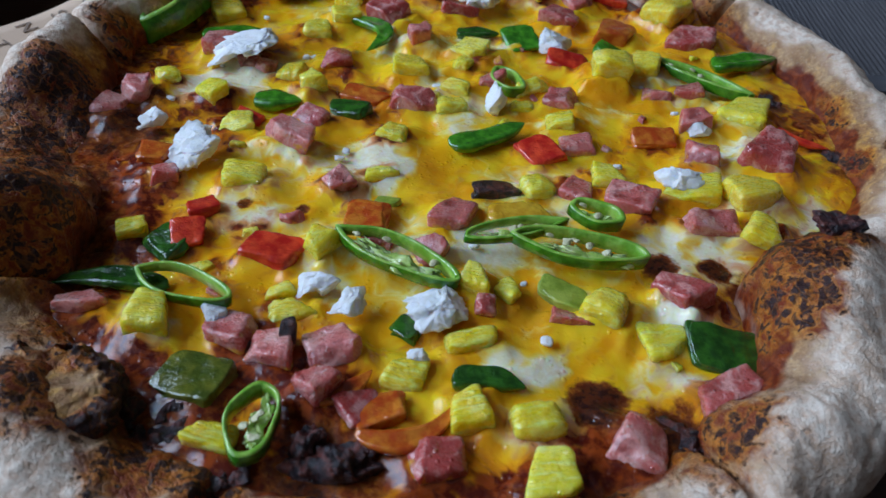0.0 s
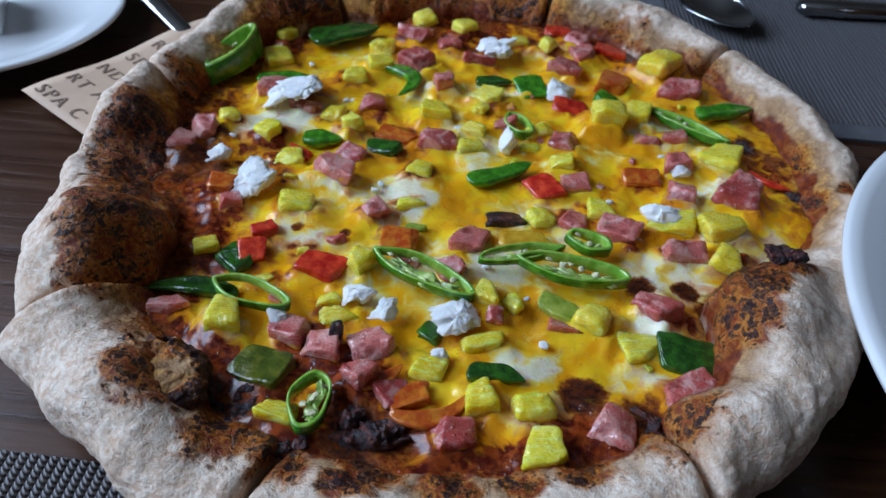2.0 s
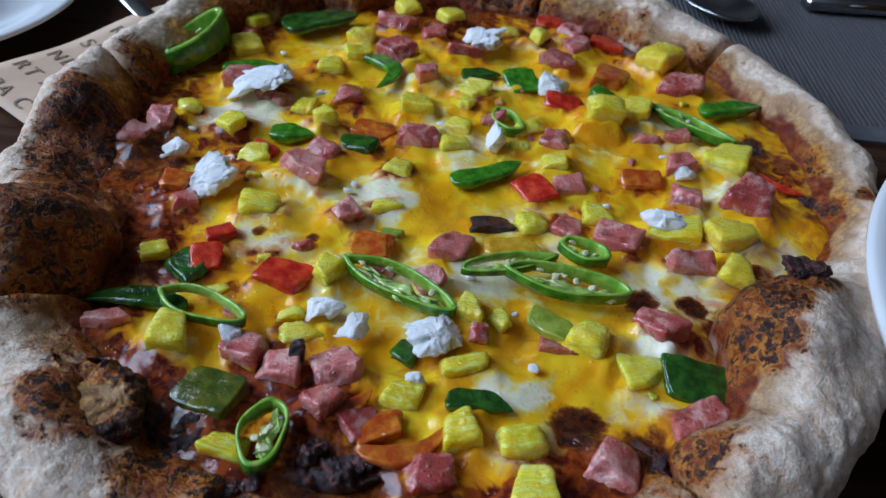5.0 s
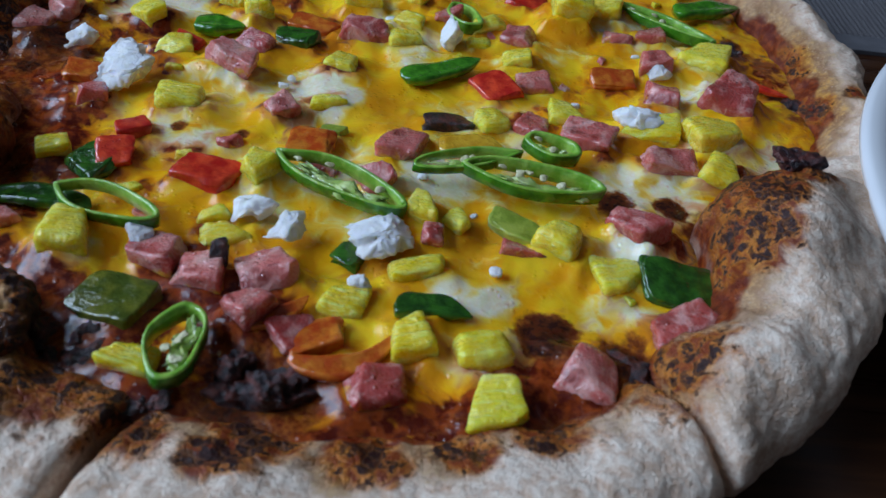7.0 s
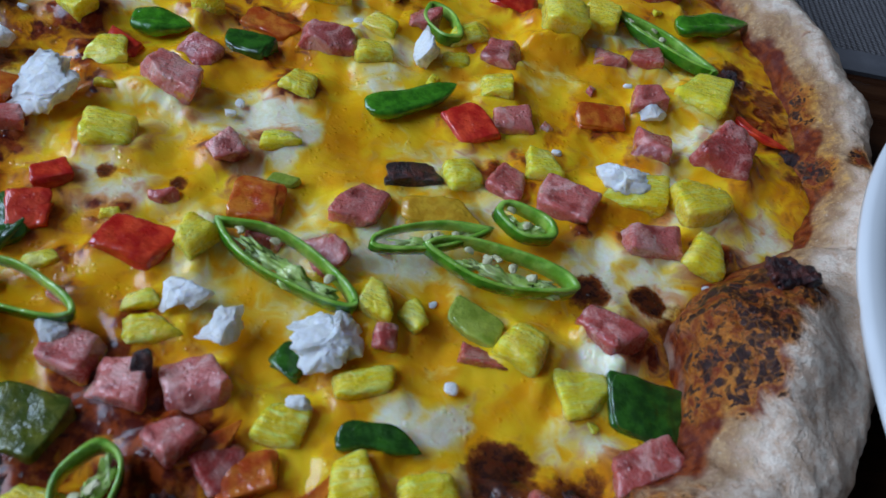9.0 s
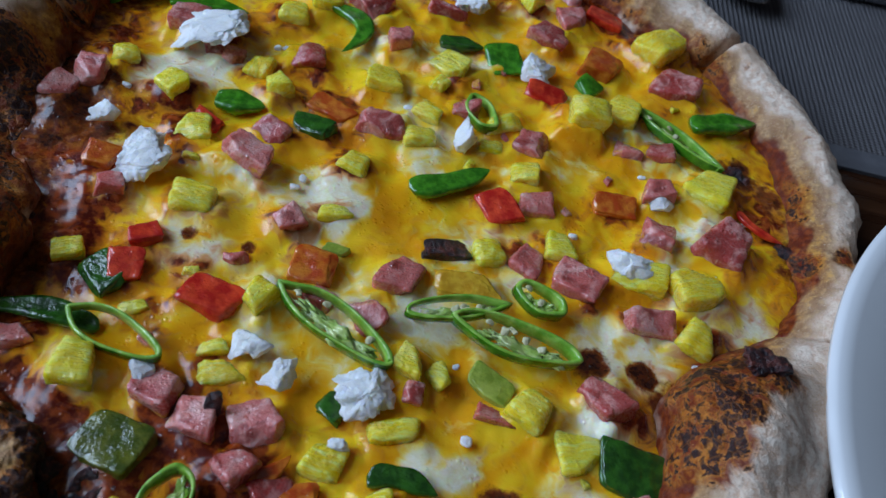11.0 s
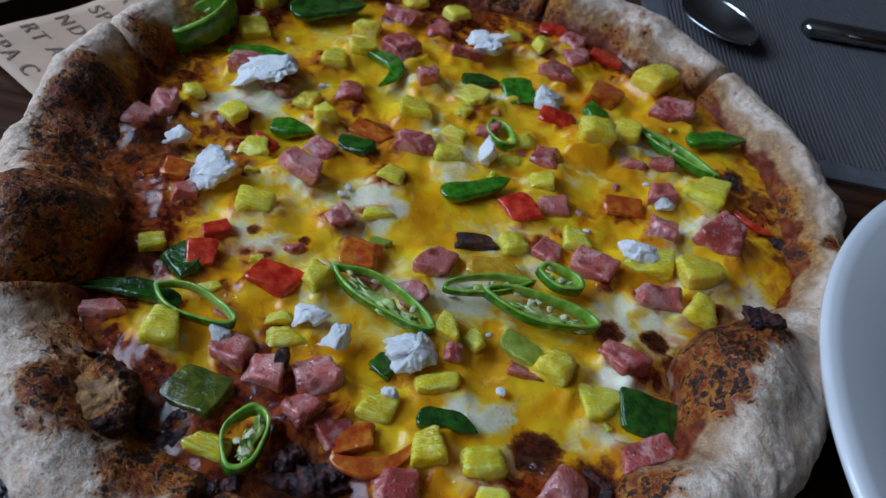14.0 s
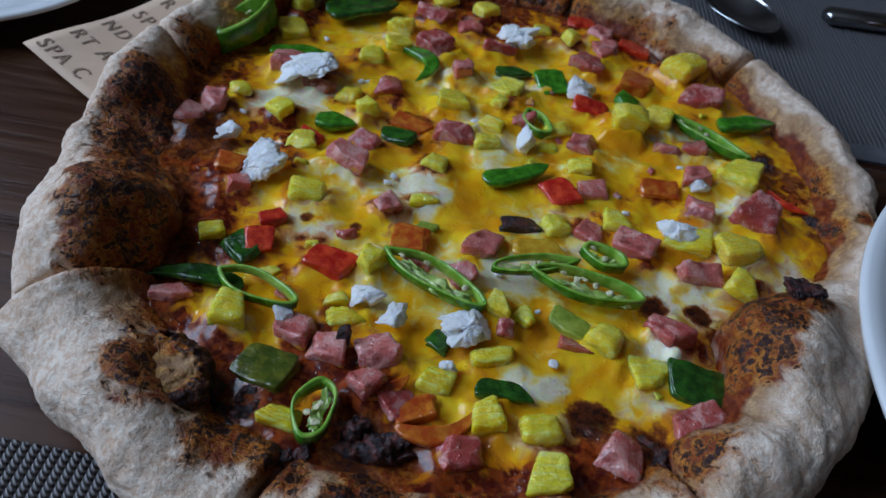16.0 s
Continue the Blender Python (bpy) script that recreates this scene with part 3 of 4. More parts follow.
# puffed places of the crust: x, y, radius, height
PUFFS = [(-0.143, 0.062, 0.018, 0.008), (-0.128, 0.036, 0.017, -0.010), (-0.116, -0.012, 0.019, 0.012), (-0.098, -0.006, 0.014, 0.006), (-0.124, -0.030, 0.020, 0.006),
         (0.106, -0.022, 0.021, 0.012), (0.121, -0.003, 0.010, 0.005), (-0.100, 0.185, 0.032, 0.008), (-0.030, 0.222, 0.028, 0.008),
         (-0.085, -0.078, 0.018, 0.005), (0.092, -0.062, 0.015, 0.005), (0.150, 0.110, 0.018, 0.004), (-0.150, 0.095, 0.016, 0.006), (0.060, 0.222, 0.022, 0.004),
         (-0.118, 0.075, 0.008, -0.005), (0.130, -0.060, 0.016, 0.003), (0.100, -0.085, 0.012, -0.003)]
# scorched places: x, y, radius, strength
SCORCH = [(-0.036, -0.093, 0.010, 0.85), (0.012, -0.094, 0.010, 0.8), (0.050, -0.084, 0.009, 0.8), (-0.016, -0.096, 0.007, 0.8), (0.033, -0.092, 0.006, 0.9),
          (-0.130, 0.056, 0.016, 0.95), (-0.126, -0.010, 0.012, 0.8), (-0.100, -0.004, 0.014, 0.9), (-0.118, 0.045, 0.020, 0.95), (-0.120, 0.022, 0.016, 0.9), (-0.112, -0.004, 0.016, 0.8), (-0.110, -0.018, 0.027, 0.75), (-0.134, 0.045, 0.027, 0.75), (-0.122, 0.015, 0.020, 0.7), (-0.092, 0.180, 0.028, 0.75), (-0.030, 0.215, 0.034, 0.75), (0.025, 0.212, 0.026, 0.7),
          (0.104, -0.014, 0.015, 0.85), (0.120, -0.003, 0.011, 1.2), (0.100, -0.030, 0.012, 0.8), (0.078, -0.068, 0.014, 0.6), (-0.078, -0.072, 0.016, 0.75), (-0.092, -0.050, 0.011, 0.5),
          (-0.050, -0.084, 0.017, 0.6), (-0.010, -0.088, 0.013, 0.8), (0.030, -0.086, 0.012, 0.5), (0.128, 0.095, 0.013, 0.9), (0.146, 0.088, 0.011, 0.9), (0.147, 0.056, 0.007, 1.1),
          (0.163, 0.056, 0.005, 1.1), (0.118, 0.160, 0.016, 0.4), (-0.112, 0.068, 0.010, 0.9), (-0.125, 0.100, 0.014, 0.8), (0.085, 0.195, 0.018, 0.45)]


def dabs(xy, table):
    total = np.zeros(len(xy))
    for x, y, r, s in table:
        total = np.maximum(total, s * np.exp(-(((xy[:, 0] - x) ** 2 + (xy[:, 1] - y) ** 2) / (r * r)) ** 1.5))
    return total


def crust_segment(a0, a1, seed):
    """The rim of one slice, from angle a0 to a1, as one closed, uneven roll of dough."""
    n = int((a1 - a0) * math.pi / 180 * 0.17 / 0.0009)
    m = 84
    th = np.linspace(a0, a1, n)
    ro, ri = around(th, OUTER), around(th, INNER)
    flat = np.stack((np.cos(np.radians(th)), np.sin(np.radians(th)), np.full(n, seed * 3.1)), 1)
    ro = ro + 0.003 * fbm(flat, 7, 3, 5) - 0.002
    ri = ri + 0.005 * fbm(flat, 9, 3, 9) - 0.003
    hh = around(th, TALL) + 0.003 * fbm(flat, 5, 3, 13)
    edge = np.minimum(th - a0, a1 - th) * math.pi / 180 * 0.17
    squeeze = 0.90 + 0.10 * np.sqrt(np.clip(1 - (1 - np.clip(edge / 0.006, 0, 1)) ** 2, 0, 1))
    phi = np.linspace(0, 2 * math.pi, m, endpoint=False)
    c, s = np.cos(phi), np.sin(phi)
    cs, ss = np.sign(c) * np.abs(c) ** 0.85, np.sign(s) * np.abs(s) ** 0.9
    rc, ha = (ro + ri) / 2, (ro - ri) / 2
    r = rc[:, None] + (ha * squeeze)[:, None] * (cs[None, :] + 0.10 * ss[None, :])
    z = 0.003 + (hh * squeeze)[:, None] * np.where(ss > 0, 0.42 + 0.58 * ss * (1 - 0.45 * np.clip(-cs, 0, 1)), 0.42 + 0.42 * ss)[None, :]
    ang = np.radians(th)[:, None]
    p = np.stack((CX + r * np.cos(ang), CY + r * np.sin(ang), z), 2).reshape(-1, 3)
    out = np.stack((cs[None, :] * np.cos(ang), cs[None, :] * np.sin(ang), np.broadcast_to(ss[None, :], r.shape)), 2).reshape(-1, 3)
    upper = np.broadcast_to(smooth(-0.3, 0.5, ss)[None, :], r.shape).reshape(-1)
    inward = np.broadcast_to(cs[None, :], r.shape).reshape(-1)
    for x, y, rad, h in PUFFS:
        g = np.exp(-(((p[:, 0] - x) ** 2 + (p[:, 1] - y) ** 2) / (rad * rad)) ** 1.4)
        p[:, 2] += h * g * upper
    seeded = p + seed * 0.37
    p = p + out * (0.0026 * fbm(seeded, 42, 2, 21) + 0.0010 * fbm(seeded, 150, 3, 22))[:, None]
    wrinkle = fbm(seeded * np.array([1, 1, 2.5]), 420, 2, 23)
    p = p + out * (0.0005 * wrinkle)[:, None]
    p[:, 2] = np.maximum(p[:, 2], 0.0015)
    xy = p[:, :2]
    rough = fbm(seeded, 70, 3, 31)
    scorch = dabs(xy, SCORCH) * upper * (1 - 0.9 * smooth(0.15, 0.6, inward + 0.3 * rough))
    p = p + out * (scorch * (0.0011 * fbm(seeded, 330, 2, 25) + 0.0014 * fbm(seeded, 120, 2, 26)))[:, None]
    tone = smooth(-0.1, -0.8, inward + 0.6 * rough) * upper * np.repeat(around(th, TOASTED), m) + 0.45 * scorch + np.repeat(around(th, RIM_TAN), m)
    gravy = 0.8 * smooth(-0.6, -1.0, inward + 0.35 * rough)
    mask = np.stack((0.84 * scorch, tone, gravy), 1)
    faces = []
    for i in range(n - 1):
        for j in range(m):
            k = (j + 1) % m
            faces.append((i * m + j, i * m + k, (i + 1) * m + k, (i + 1) * m + j))
    ends = []
    for i in (0, n - 1):
        ends.append(len(p) + len(ends))
        for j in range(m):
            k = (j + 1) % m
            faces.append((i * m + k, i * m + j, ends[-1]) if i == 0 else (i * m + j, i * m + k, ends[-1]))
    mids = np.stack((p[:m].mean(0), p[-m:].mean(0)))
    p = np.concatenate((p, mids))
    mask = np.concatenate((mask, np.array([[0, 0.4, 0.0], [0, 0.4, 0.0]])))
    return mesh_from("crust", p, faces, [CRUST], mask=mask)


gap = 0.55
for k, a in enumerate(CUTS):
    b = CUTS[(k + 1) % len(CUTS)]
    b = b if b > a else b + 360
    child("crust", crust_segment(a + gap, b - gap, k), pizza, "floury, golden and charred bread crust")

# ---- sauce and melted cheese ----
WHITE = [(-0.088, 0.081, 0.016, 1.0), (-0.092, 0.034, 0.010, 1.0), (-0.069, -0.046, 0.009, 1.2), (-0.046, -0.060, 0.009, 1.2), (-0.013, 0.040, 0.012, 0.9), (0.086, 0.002, 0.016, 1.0), (0.104, 0.040, 0.012, 0.7), (-0.051, 0.014, 0.013, 0.8),
         (0.127, 0.026, 0.014, 0.9), (0.033, -0.044, 0.010, 1.5), (0.069, -0.045, 0.010, 0.6), (-0.088, -0.044, 0.012, 0.6), (0.014, 0.066, 0.010, 0.8), (-0.042, 0.148, 0.014, 0.6),
         (-0.065, -0.052, 0.010, 0.5), (0.020, 0.000, 0.010, 0.7), (0.080, -0.020, 0.012, 0.9), (0.090, 0.110, 0.014, 0.6), (0.115, 0.062, 0.012, 0.7), (-0.045, -0.070, 0.012, 0.5),
         (-0.078, 0.095, 0.012, 0.9), (0.040, -0.066, 0.012, 0.5), (0.045, 0.170, 0.012, 0.5), (0.0, 0.10, 0.01, 0.5)]
BROWN = [(-0.105, 0.055, 0.011, 1.0), (-0.118, 0.076, 0.007, 1.3), (-0.111, 0.043, 0.011, 1.1), (-0.100, -0.012, 0.012, 1.0), (-0.092, -0.052, 0.012, 1.0),
         (0.075, -0.002, 0.0055, 1.6), (0.091, -0.003, 0.005, 1.5), (0.052, -0.055, 0.008, 1.4), (0.069, -0.063, 0.011, 0.9), (-0.098, 0.046, 0.010, 0.8), (-0.106, 0.066, 0.010, 0.8),
         (0.132, 0.100, 0.010, 0.9), (-0.054, -0.074, 0.014, 0.8), (-0.012, -0.082, 0.016, 0.9), (-0.104, 0.010, 0.014, 0.6), (-0.055, 0.012, 0.003, 1.0), (-0.112, 0.022, 0.012, 0.9), (-0.110, 0.000, 0.012, 0.8), (-0.068, -0.070, 0.013, 1.0), (-0.050, -0.080, 0.011, 0.8), (-0.112, 0.045, 0.010, 0.9), (-0.036, 0.012, 0.003, 0.8),
         (0.150, 0.066, 0.008, 0.8), (-0.07, 0.19, 0.02, 0.7), (0.0, 0.215, 0.02, 0.7), (-0.115, 0.12, 0.015, 0.6)]
SAUCE = [(-0.070, -0.056, 0.012, 1.0), (-0.058, -0.062, 0.013, 1.0), (-0.085, -0.050, 0.010, 0.9), (-0.094, -0.024, 0.012, 0.9), (-0.100, 0.020, 0.014, 0.9),
         (-0.020, -0.056, 0.018, 0.60), (-0.036, -0.052, 0.012, 0.55), (-0.046, -0.066, 0.014, 0.8), (-0.090, 0.060, 0.012, 0.5), (-0.075, 0.060, 0.010, 0.45), (-0.070, 0.118, 0.014, 0.5), (-0.030, 0.090, 0.012, 0.45),
         (-0.118, 0.100, 0.020, 0.6), (-0.105, 0.160, 0.022, 0.6), (0.0, 0.205, 0.040, 0.7), (0.100, 0.175, 0.025, 0.7), (-0.100, -0.035, 0.020, 0.9), (-0.060, -0.080, 0.025, 0.9),
         (-0.010, -0.080, 0.022, 0.8), (0.060, -0.068, 0.014, 0.7), (0.140, 0.080, 0.015, 0.7), (0.0, -0.096, 0.020, 0.9), (0.030, -0.092, 0.018, 0.9), (0.055, -0.083, 0.013, 0.9),
         (-0.030, -0.094, 0.020, 0.9), (-0.088, 0.033, 0.008, 0.5), (-0.093, 0.005, 0.016, 0.95), (-0.108, 0.026, 0.012, 1.0), (-0.079, -0.009, 0.010, 0.75), (-0.096, -0.030, 0.018, 0.9), (-0.058, -0.071, 0.017, 1.0), (-0.043, -0.082, 0.018, 1.0), (-0.024, -0.068, 0.012, 0.8), (-0.005, -0.064, 0.009, 0.6)]


def cheese_height(x, y):
    p = np.stack((np.atleast_1d(x), np.atleast_1d(y), np.zeros(np.size(x))), 1)
    return 0.0125 + 0.0024 * fbm(p, 62, 2, 41) + 0.00025 * fbm(p, 260, 2, 42) + 0.0025 * dabs(p[:, :2], WHITE) * 0.5


bm = bmesh.new()
lathe(bm, [(0.135, 0.0008), (0.150, 0.003), (0.150, 0.006), (0.10, 0.009), (0.01, 0.009)], 96)
base_ob = part("dough_base", bm, CRUST, pizza)
base_ob.matrix_basis = pose(CX, CY, 0)

# ---- toppings ----


def ground(x, y):
    return float(cheese_height(np.array([x]), np.array([y]))[0])


def lump(w, d, h, power, steps, seed, rough, taper=0.0, skew=0.0):
    """A rounded block, uneven all over, standing on z = 0; sizes in metres."""
    grid, verts, faces, index = np.linspace(-1, 1, steps + 1), [], [], {}
    grid = np.sign(grid) * np.abs(grid) ** (0.65 if power > 6 else 1.0)

    def vert(a):
        key = tuple(round(v * 1000) for v in a)
        if key not in index:
            index[key] = len(verts)
            verts.append(a)
        return index[key]

    for axis in range(3):
        for side in (-1, 1):
            for i in range(steps):
                for j in range(steps):
                    q = []
                    for a, b in ((i, j), (i + 1, j), (i + 1, j + 1), (i, j + 1)):
                        v = [0, 0, 0]
                        v[axis], v[(axis + 1) % 3], v[(axis + 2) % 3] = side, grid[a], grid[b]
                        q.append(vert(tuple(v)))
                    faces.append(q if side > 0 else q[::-1])
    p = np.array(verts, float)
    norm = (np.abs(p) ** power).sum(1) ** (1 / power)
    p = p / norm[:, None]
    p[:, 0] *= 1 - taper * (p[:, 1] + 1) / 2
    if skew:
        rnd = np.random.RandomState(int(seed * 13) % 9973)
        corner = rnd.uniform(-skew, skew, (2, 2, 2, 3))
        f = (p + 1) / 2
        for a in (0, 1):
            for b in (0, 1):
                for c in (0, 1):
                    wt = (f[:, 0] if a else 1 - f[:, 0]) * (f[:, 1] if b else 1 - f[:, 1]) * (f[:, 2] if c else 1 - f[:, 2])
                    p = p + wt[:, None] * corner[a, b, c]
    if power > 6:
        # one or two slanting knife cuts take a corner or an edge off the block
        rnd = np.random.RandomState(int(seed * 29) % 9973)
        for k in range(2):
            way = rnd.uniform(-1, 1, 3) * np.array([1, 1, 0.7])
            way = way / np.linalg.norm(way)
            over = np.clip(p @ way - rnd.uniform(0.85, 1.15), 0, None)
            p = p - over[:, None] * way
    p = p * np.array([w / 2, d / 2, h / 2])
    size = min(w, d)
    wob = np.stack([fbm(p + seed * 0.11 + k, 1.6 / size, 2, 61 + k) for k in range(3)], 1)
    p = p + wob * rough * size
    fine = fbm(p + seed * 0.17, 5.0 / size, 2, 71)
    p = p * (1 + 1.1 * rough * fine + 0.45 * rough * fbm(p + seed * 0.23, 14.0 / size, 2, 73))[:, None]
    p[:, 2] += h / 2
    return p, faces


EMBEDDED = []
counter = [0]


def topping(name, x, y, w, d, h, turn, power, rough, material, label, category, group, sink=0.0045, taper=0.0, lean=9.0, steps=12, skew=0.3, rise=1.0, low=0.0):
    counter[0] += 1
    k = counter[0]
    w, d = w * 0.88 / 1000, d * 0.92 / 1000
    h = max(rise * h / 1000, low * min(w, d))
    p, f = lump(w, d, h + sink, power, steps, k, rough, taper, skew)
    ob = new(name, mesh_from(name, p, f, [material]))
    rnd = random.Random(k)
    ob.matrix_basis = pose(x, y, ground(x, y) - sink, rnd.uniform(-lean, lean), rnd.uniform(-lean, lean), turn)
    EMBEDDED.append((x, y, w, d, h, turn))
    return tagged(ob, label, category, group)


def pineapple(x, y, w, d, h, turn):
    k = counter[0]
    topping("pineapple_chunk", x, y, w, d, h, turn, (10.0, 6.5, 4.5)[k % 3], 0.06, PINEAPPLE, "juicy yellow baked pineapple chunk on melted cheese", "pineapple",
            "pineapple chunks", taper=(0.0, 0.3, 0.1, 0.4)[k % 4], skew=0.26, rise=1.0, low=0.48)


def ham(x, y, w, d, h, turn):
    topping("ham_cube", x, y, w * 0.97, d, h, turn, (11.0, 7.0, 13.0)[counter[0] % 3], 0.07, HAM, "pink diced ham with browned edges on melted cheese", "ham", "ham cubes", taper=(0, 0.25, 0.1)[counter[0] % 3], lean=14, skew=0.30, rise=1.0, low=0.50)


def pepper(name, x, y, w, d, h, turn, skin, label, power):
    """A square of pepper: pale flesh below, glossy skin above."""
    k = counter[0] + 1
    ob = topping(name, x, y, w, d, h, turn, power, 0.045, skin, label, "pepper", "pepper pieces", sink=0.002, skew=0.34)
    p, f = lump(w * 0.86 / 1000, d * 0.86 / 1000, 0.0016, 5.0, 10, k, 0.05, 0.0, 0.34)
    child("inner_flesh", mesh_from("inner_flesh", p, f, [skin]), ob, m=pose(0, 0, h / 1000 + 0.0008, 4, 3, 0))


def red_pepper(x, y, w, d, h, turn, material=None, label="glossy red bell pepper square on melted cheese"):
    pepper("red_pepper_piece", x, y, w, d, min(h, 4.6), turn, material or RED_SKIN, label, 16.0)


def green_pepper(x, y, w, d, h, turn, material=None, label="dark green bell pepper piece on melted cheese"):
    pepper("green_pepper_piece", x, y, w, d, min(h, 4.4), turn, material or GREEN_SKIN, label, 12.0)


def feta(x, y, w, d):
    """A crumbled lump with a ragged, craggy outline."""
    counter[0] += 1
    rnd = random.Random(900 + counter[0])
    w, d = 0.95 * w / 1000, 0.92 * d / 1000
    d = min(d * 1.15, 1.25 * w) if d > 0.6 * w else d * 1.5
    small = w < 0.006
    h = w * 0.55 if small else min(0.0085, 0.7 * w)
    p, f = lump(w, d, h, 3.0, 8 if small else 36, rnd.uniform(0, 90), 0.10, 0.0, 0.45)
    if not small:
        # broken faces: many flat breaks in all directions, then a crumbly grain
        q = p + rnd.uniform(0, 9)
        mid = np.array([0, 0, h * 0.4])
        half = np.array([w / 2, d / 2, h / 2])
        u = (p - mid) / half
        u = u * (1 + 0.85 * fbm(q, 150, 2, 91))[:, None]
        for k in range(16):
            way = np.array([rnd.gauss(0, 1), rnd.gauss(0, 1), rnd.gauss(0.2, 0.8)])
            way = way / np.linalg.norm(way)
            over = np.clip(u @ way - rnd.uniform(0.5, 1.0), 0, None)
            u = u - 0.85 * over[:, None] * way
        u = u * (1.12 + 0.26 * fbm(q, 420, 2, 92) + 0.07 * fbm(q, 1100, 2, 95))[:, None]
        p = mid + u * half
    ob = new("feta_crumble", mesh_from("feta_crumble", p, f, [FETA]))
    ob.matrix_basis = pose(x, y, ground(x, y) + (0.0010 if small else 0.0024), rnd.uniform(-10, 14), rnd.uniform(-10, 10), rnd.uniform(-20, 20))
    tagged(ob, "ragged white crumble of feta cheese on the toppings", "feta", "feta crumbles")


def seeds(parent, spots, size=0.0026):
    for k, (x, y, z) in enumerate(spots):
        p, f = lump(size * (1.1 + 0.3 * (k % 3)), size * 0.9, size * 0.35, 2.6, 6, k, 0.22, 0.3)
        child("seed", mesh_from("seed", p, f, [SEED]), parent, "pale flat chilli seed", pose(x, y, z, 20 * (k % 3) - 20, 15, 70 * k))


def chilli_ring(x, y, length, width, turn, height=0.0045, tilt=0.0, lean=0.0, lift=0.003, wall=0.0017, point=0.25, seed_count=4, bend=0.0):
    """A slanting slice through a chilli: an open, pointed ring with ribs and seeds."""
    ob = thing("chilli_slice", pose(x, y, ground(x, y) + lift, tilt, lean, turn), "fresh green chilli slice, open ring with seeds", "chilli", "chilli slices")
    n, verts, faces, mats = 72, [], [], []
    prof = [(1.0, 0.05), (1.0, 0.5), (0.98, 0.9), (0.8, 1.0), (0.3, 1.0), (0.08, 0.92), (0.0, 0.5), (0.1, 0.06), (0.3, 0.0), (0.8, 0.0)]
    for i in range(n):
        t = 2 * math.pi * i / n
        c, s = math.cos(t), math.sin(t)
        wob = 1 + 0.04 * math.sin(3 * t + x * 900) + 0.03 * math.sin(5 * t + y * 700)
        px, py = length / 2 * c * wob, width / 2 * math.copysign(abs(s) ** (1 + point), s) * wob
        nx, ny = c / (length / 2), s / (width / 2)
        l = math.hypot(nx, ny)
        nx, ny = nx / l, ny / l
        thick = wall * (1 + 0.25 * math.sin(2 * t + 1))
        for a, b in prof:
            zz = (b - 0.5) * height * (1 + 0.2 * math.sin(t + 1)) + bend * c * c
            verts.append((px - nx * thick * (1 - a) + 0.18 * (b - 0.5) * height, py - ny * thick * (1 - a), zz + height / 2))
    m = len(prof)
    for i in range(n):
        k = (i + 1) % n
        for j in range(m):
            q = (j + 1) % m
            faces.append((i * m + j, k * m + j, k * m + q, i * m + q))
            mats.append(0 if j in (0, 1, 9) else 1)
    child("rind", mesh_from("rind", verts, faces, [CHILLI_SKIN, CHILLI_FLESH], mats), ob)
    if seed_count:
        p, f = lump(length * 0.62, width * 0.34, height * 0.45, 2.4, 18, x * 900 + 50, 0.45)
        child("pith", mesh_from("pith", p, f, [PITH]), ob, "pale green inner pith", pose(length * 0.06, -width * 0.14, height * 0.15))
        rnd = random.Random(int(abs(x) * 9000))
        seeds(ob, [(rnd.uniform(-0.33, 0.33) * length, rnd.uniform(-0.2, 0.2) * width, height * rnd.uniform(0.5, 0.8)) for k in range(seed_count)])
    return ob


def chilli_strip(x, y, length, width, turn, bend=0.0, height=0.004, lift=0.001, arch=0.0, material=None, label="slim curved strip of fresh green chilli"):
    """A solid curved strip that tapers to both ends."""
    n, m, verts, faces = 30, 12, [], []
    for i in range(n + 1):
        u = -1 + 2 * i / n
        grow = max(1 - abs(u) ** (1.7 if u > 0 else 7.0), 0.0) ** (0.75 if u > 0 else 0.4) * (1 + 0.10 * math.sin(5 * u + x * 500)) + 0.03
        for j in range(m):
            t = 2 * math.pi * j / m
            c, s = math.cos(t), math.sin(t)
            verts.append((u * length / 2, bend * (u * u - 0.4) + width / 2 * grow * math.copysign(abs(c) ** 0.8, c),
                          height / 2 + arch * (1 - u * u) + height / 2 * grow * (math.copysign(abs(s) ** 0.7, s) - 0.75 * max(s, 0) * (1 - abs(c)) ** 0.7)))
    for i in range(n):
        for j in range(m):
            faces.append((i * m + j, i * m + (j + 1) % m, (i + 1) * m + (j + 1) % m, (i + 1) * m + j))
    faces.append(tuple(range(m))[::-1])
    faces.append(tuple(range(n * m, n * m + m)))
    ob = new("chilli_strip", mesh_from("chilli_strip", verts, faces, [material or CHILLI_SKIN]))
    ob.matrix_basis = pose(x, y, ground(x, y) + lift, 0, 0, turn)
    return tagged(ob, label, "chilli", "chilli slices")

pineapple(-0.097, 0.163, 13.0, 11.1, 9.8, 60)
pineapple(-0.096, 0.142, 19.3, 16.4, 6.3, 20)
pineapple(-0.054, 0.130, 13.1, 11.1, 6.8, 10)
pineapple(-0.043, 0.161, 14.5, 12.4, 8.7, 70)
pineapple(-0.043, 0.143, 14.0, 11.9, 7.5, 30)
pineapple(-0.104, 0.083, 11.6, 9.9, 5.7, 25)
pineapple(-0.081, 0.074, 11.7, 10.0, 7.0, 65)
pineapple(-0.069, 0.055, 15.7, 13.4, 5.7, 15)
pineapple(-0.057, 0.095, 12.7, 10.8, 5.1, 80)
pineapple(-0.047, 0.084, 11.2, 9.6, 8.4, 40)
pineapple(-0.057, 0.025, 17.3, 13.0, 6.1, 5)
pineapple(-0.012, 0.057, 14.4, 12.2, 6.0, -15)
pineapple(-0.011, 0.101, 15.4, 13.1, 6.9, 12)
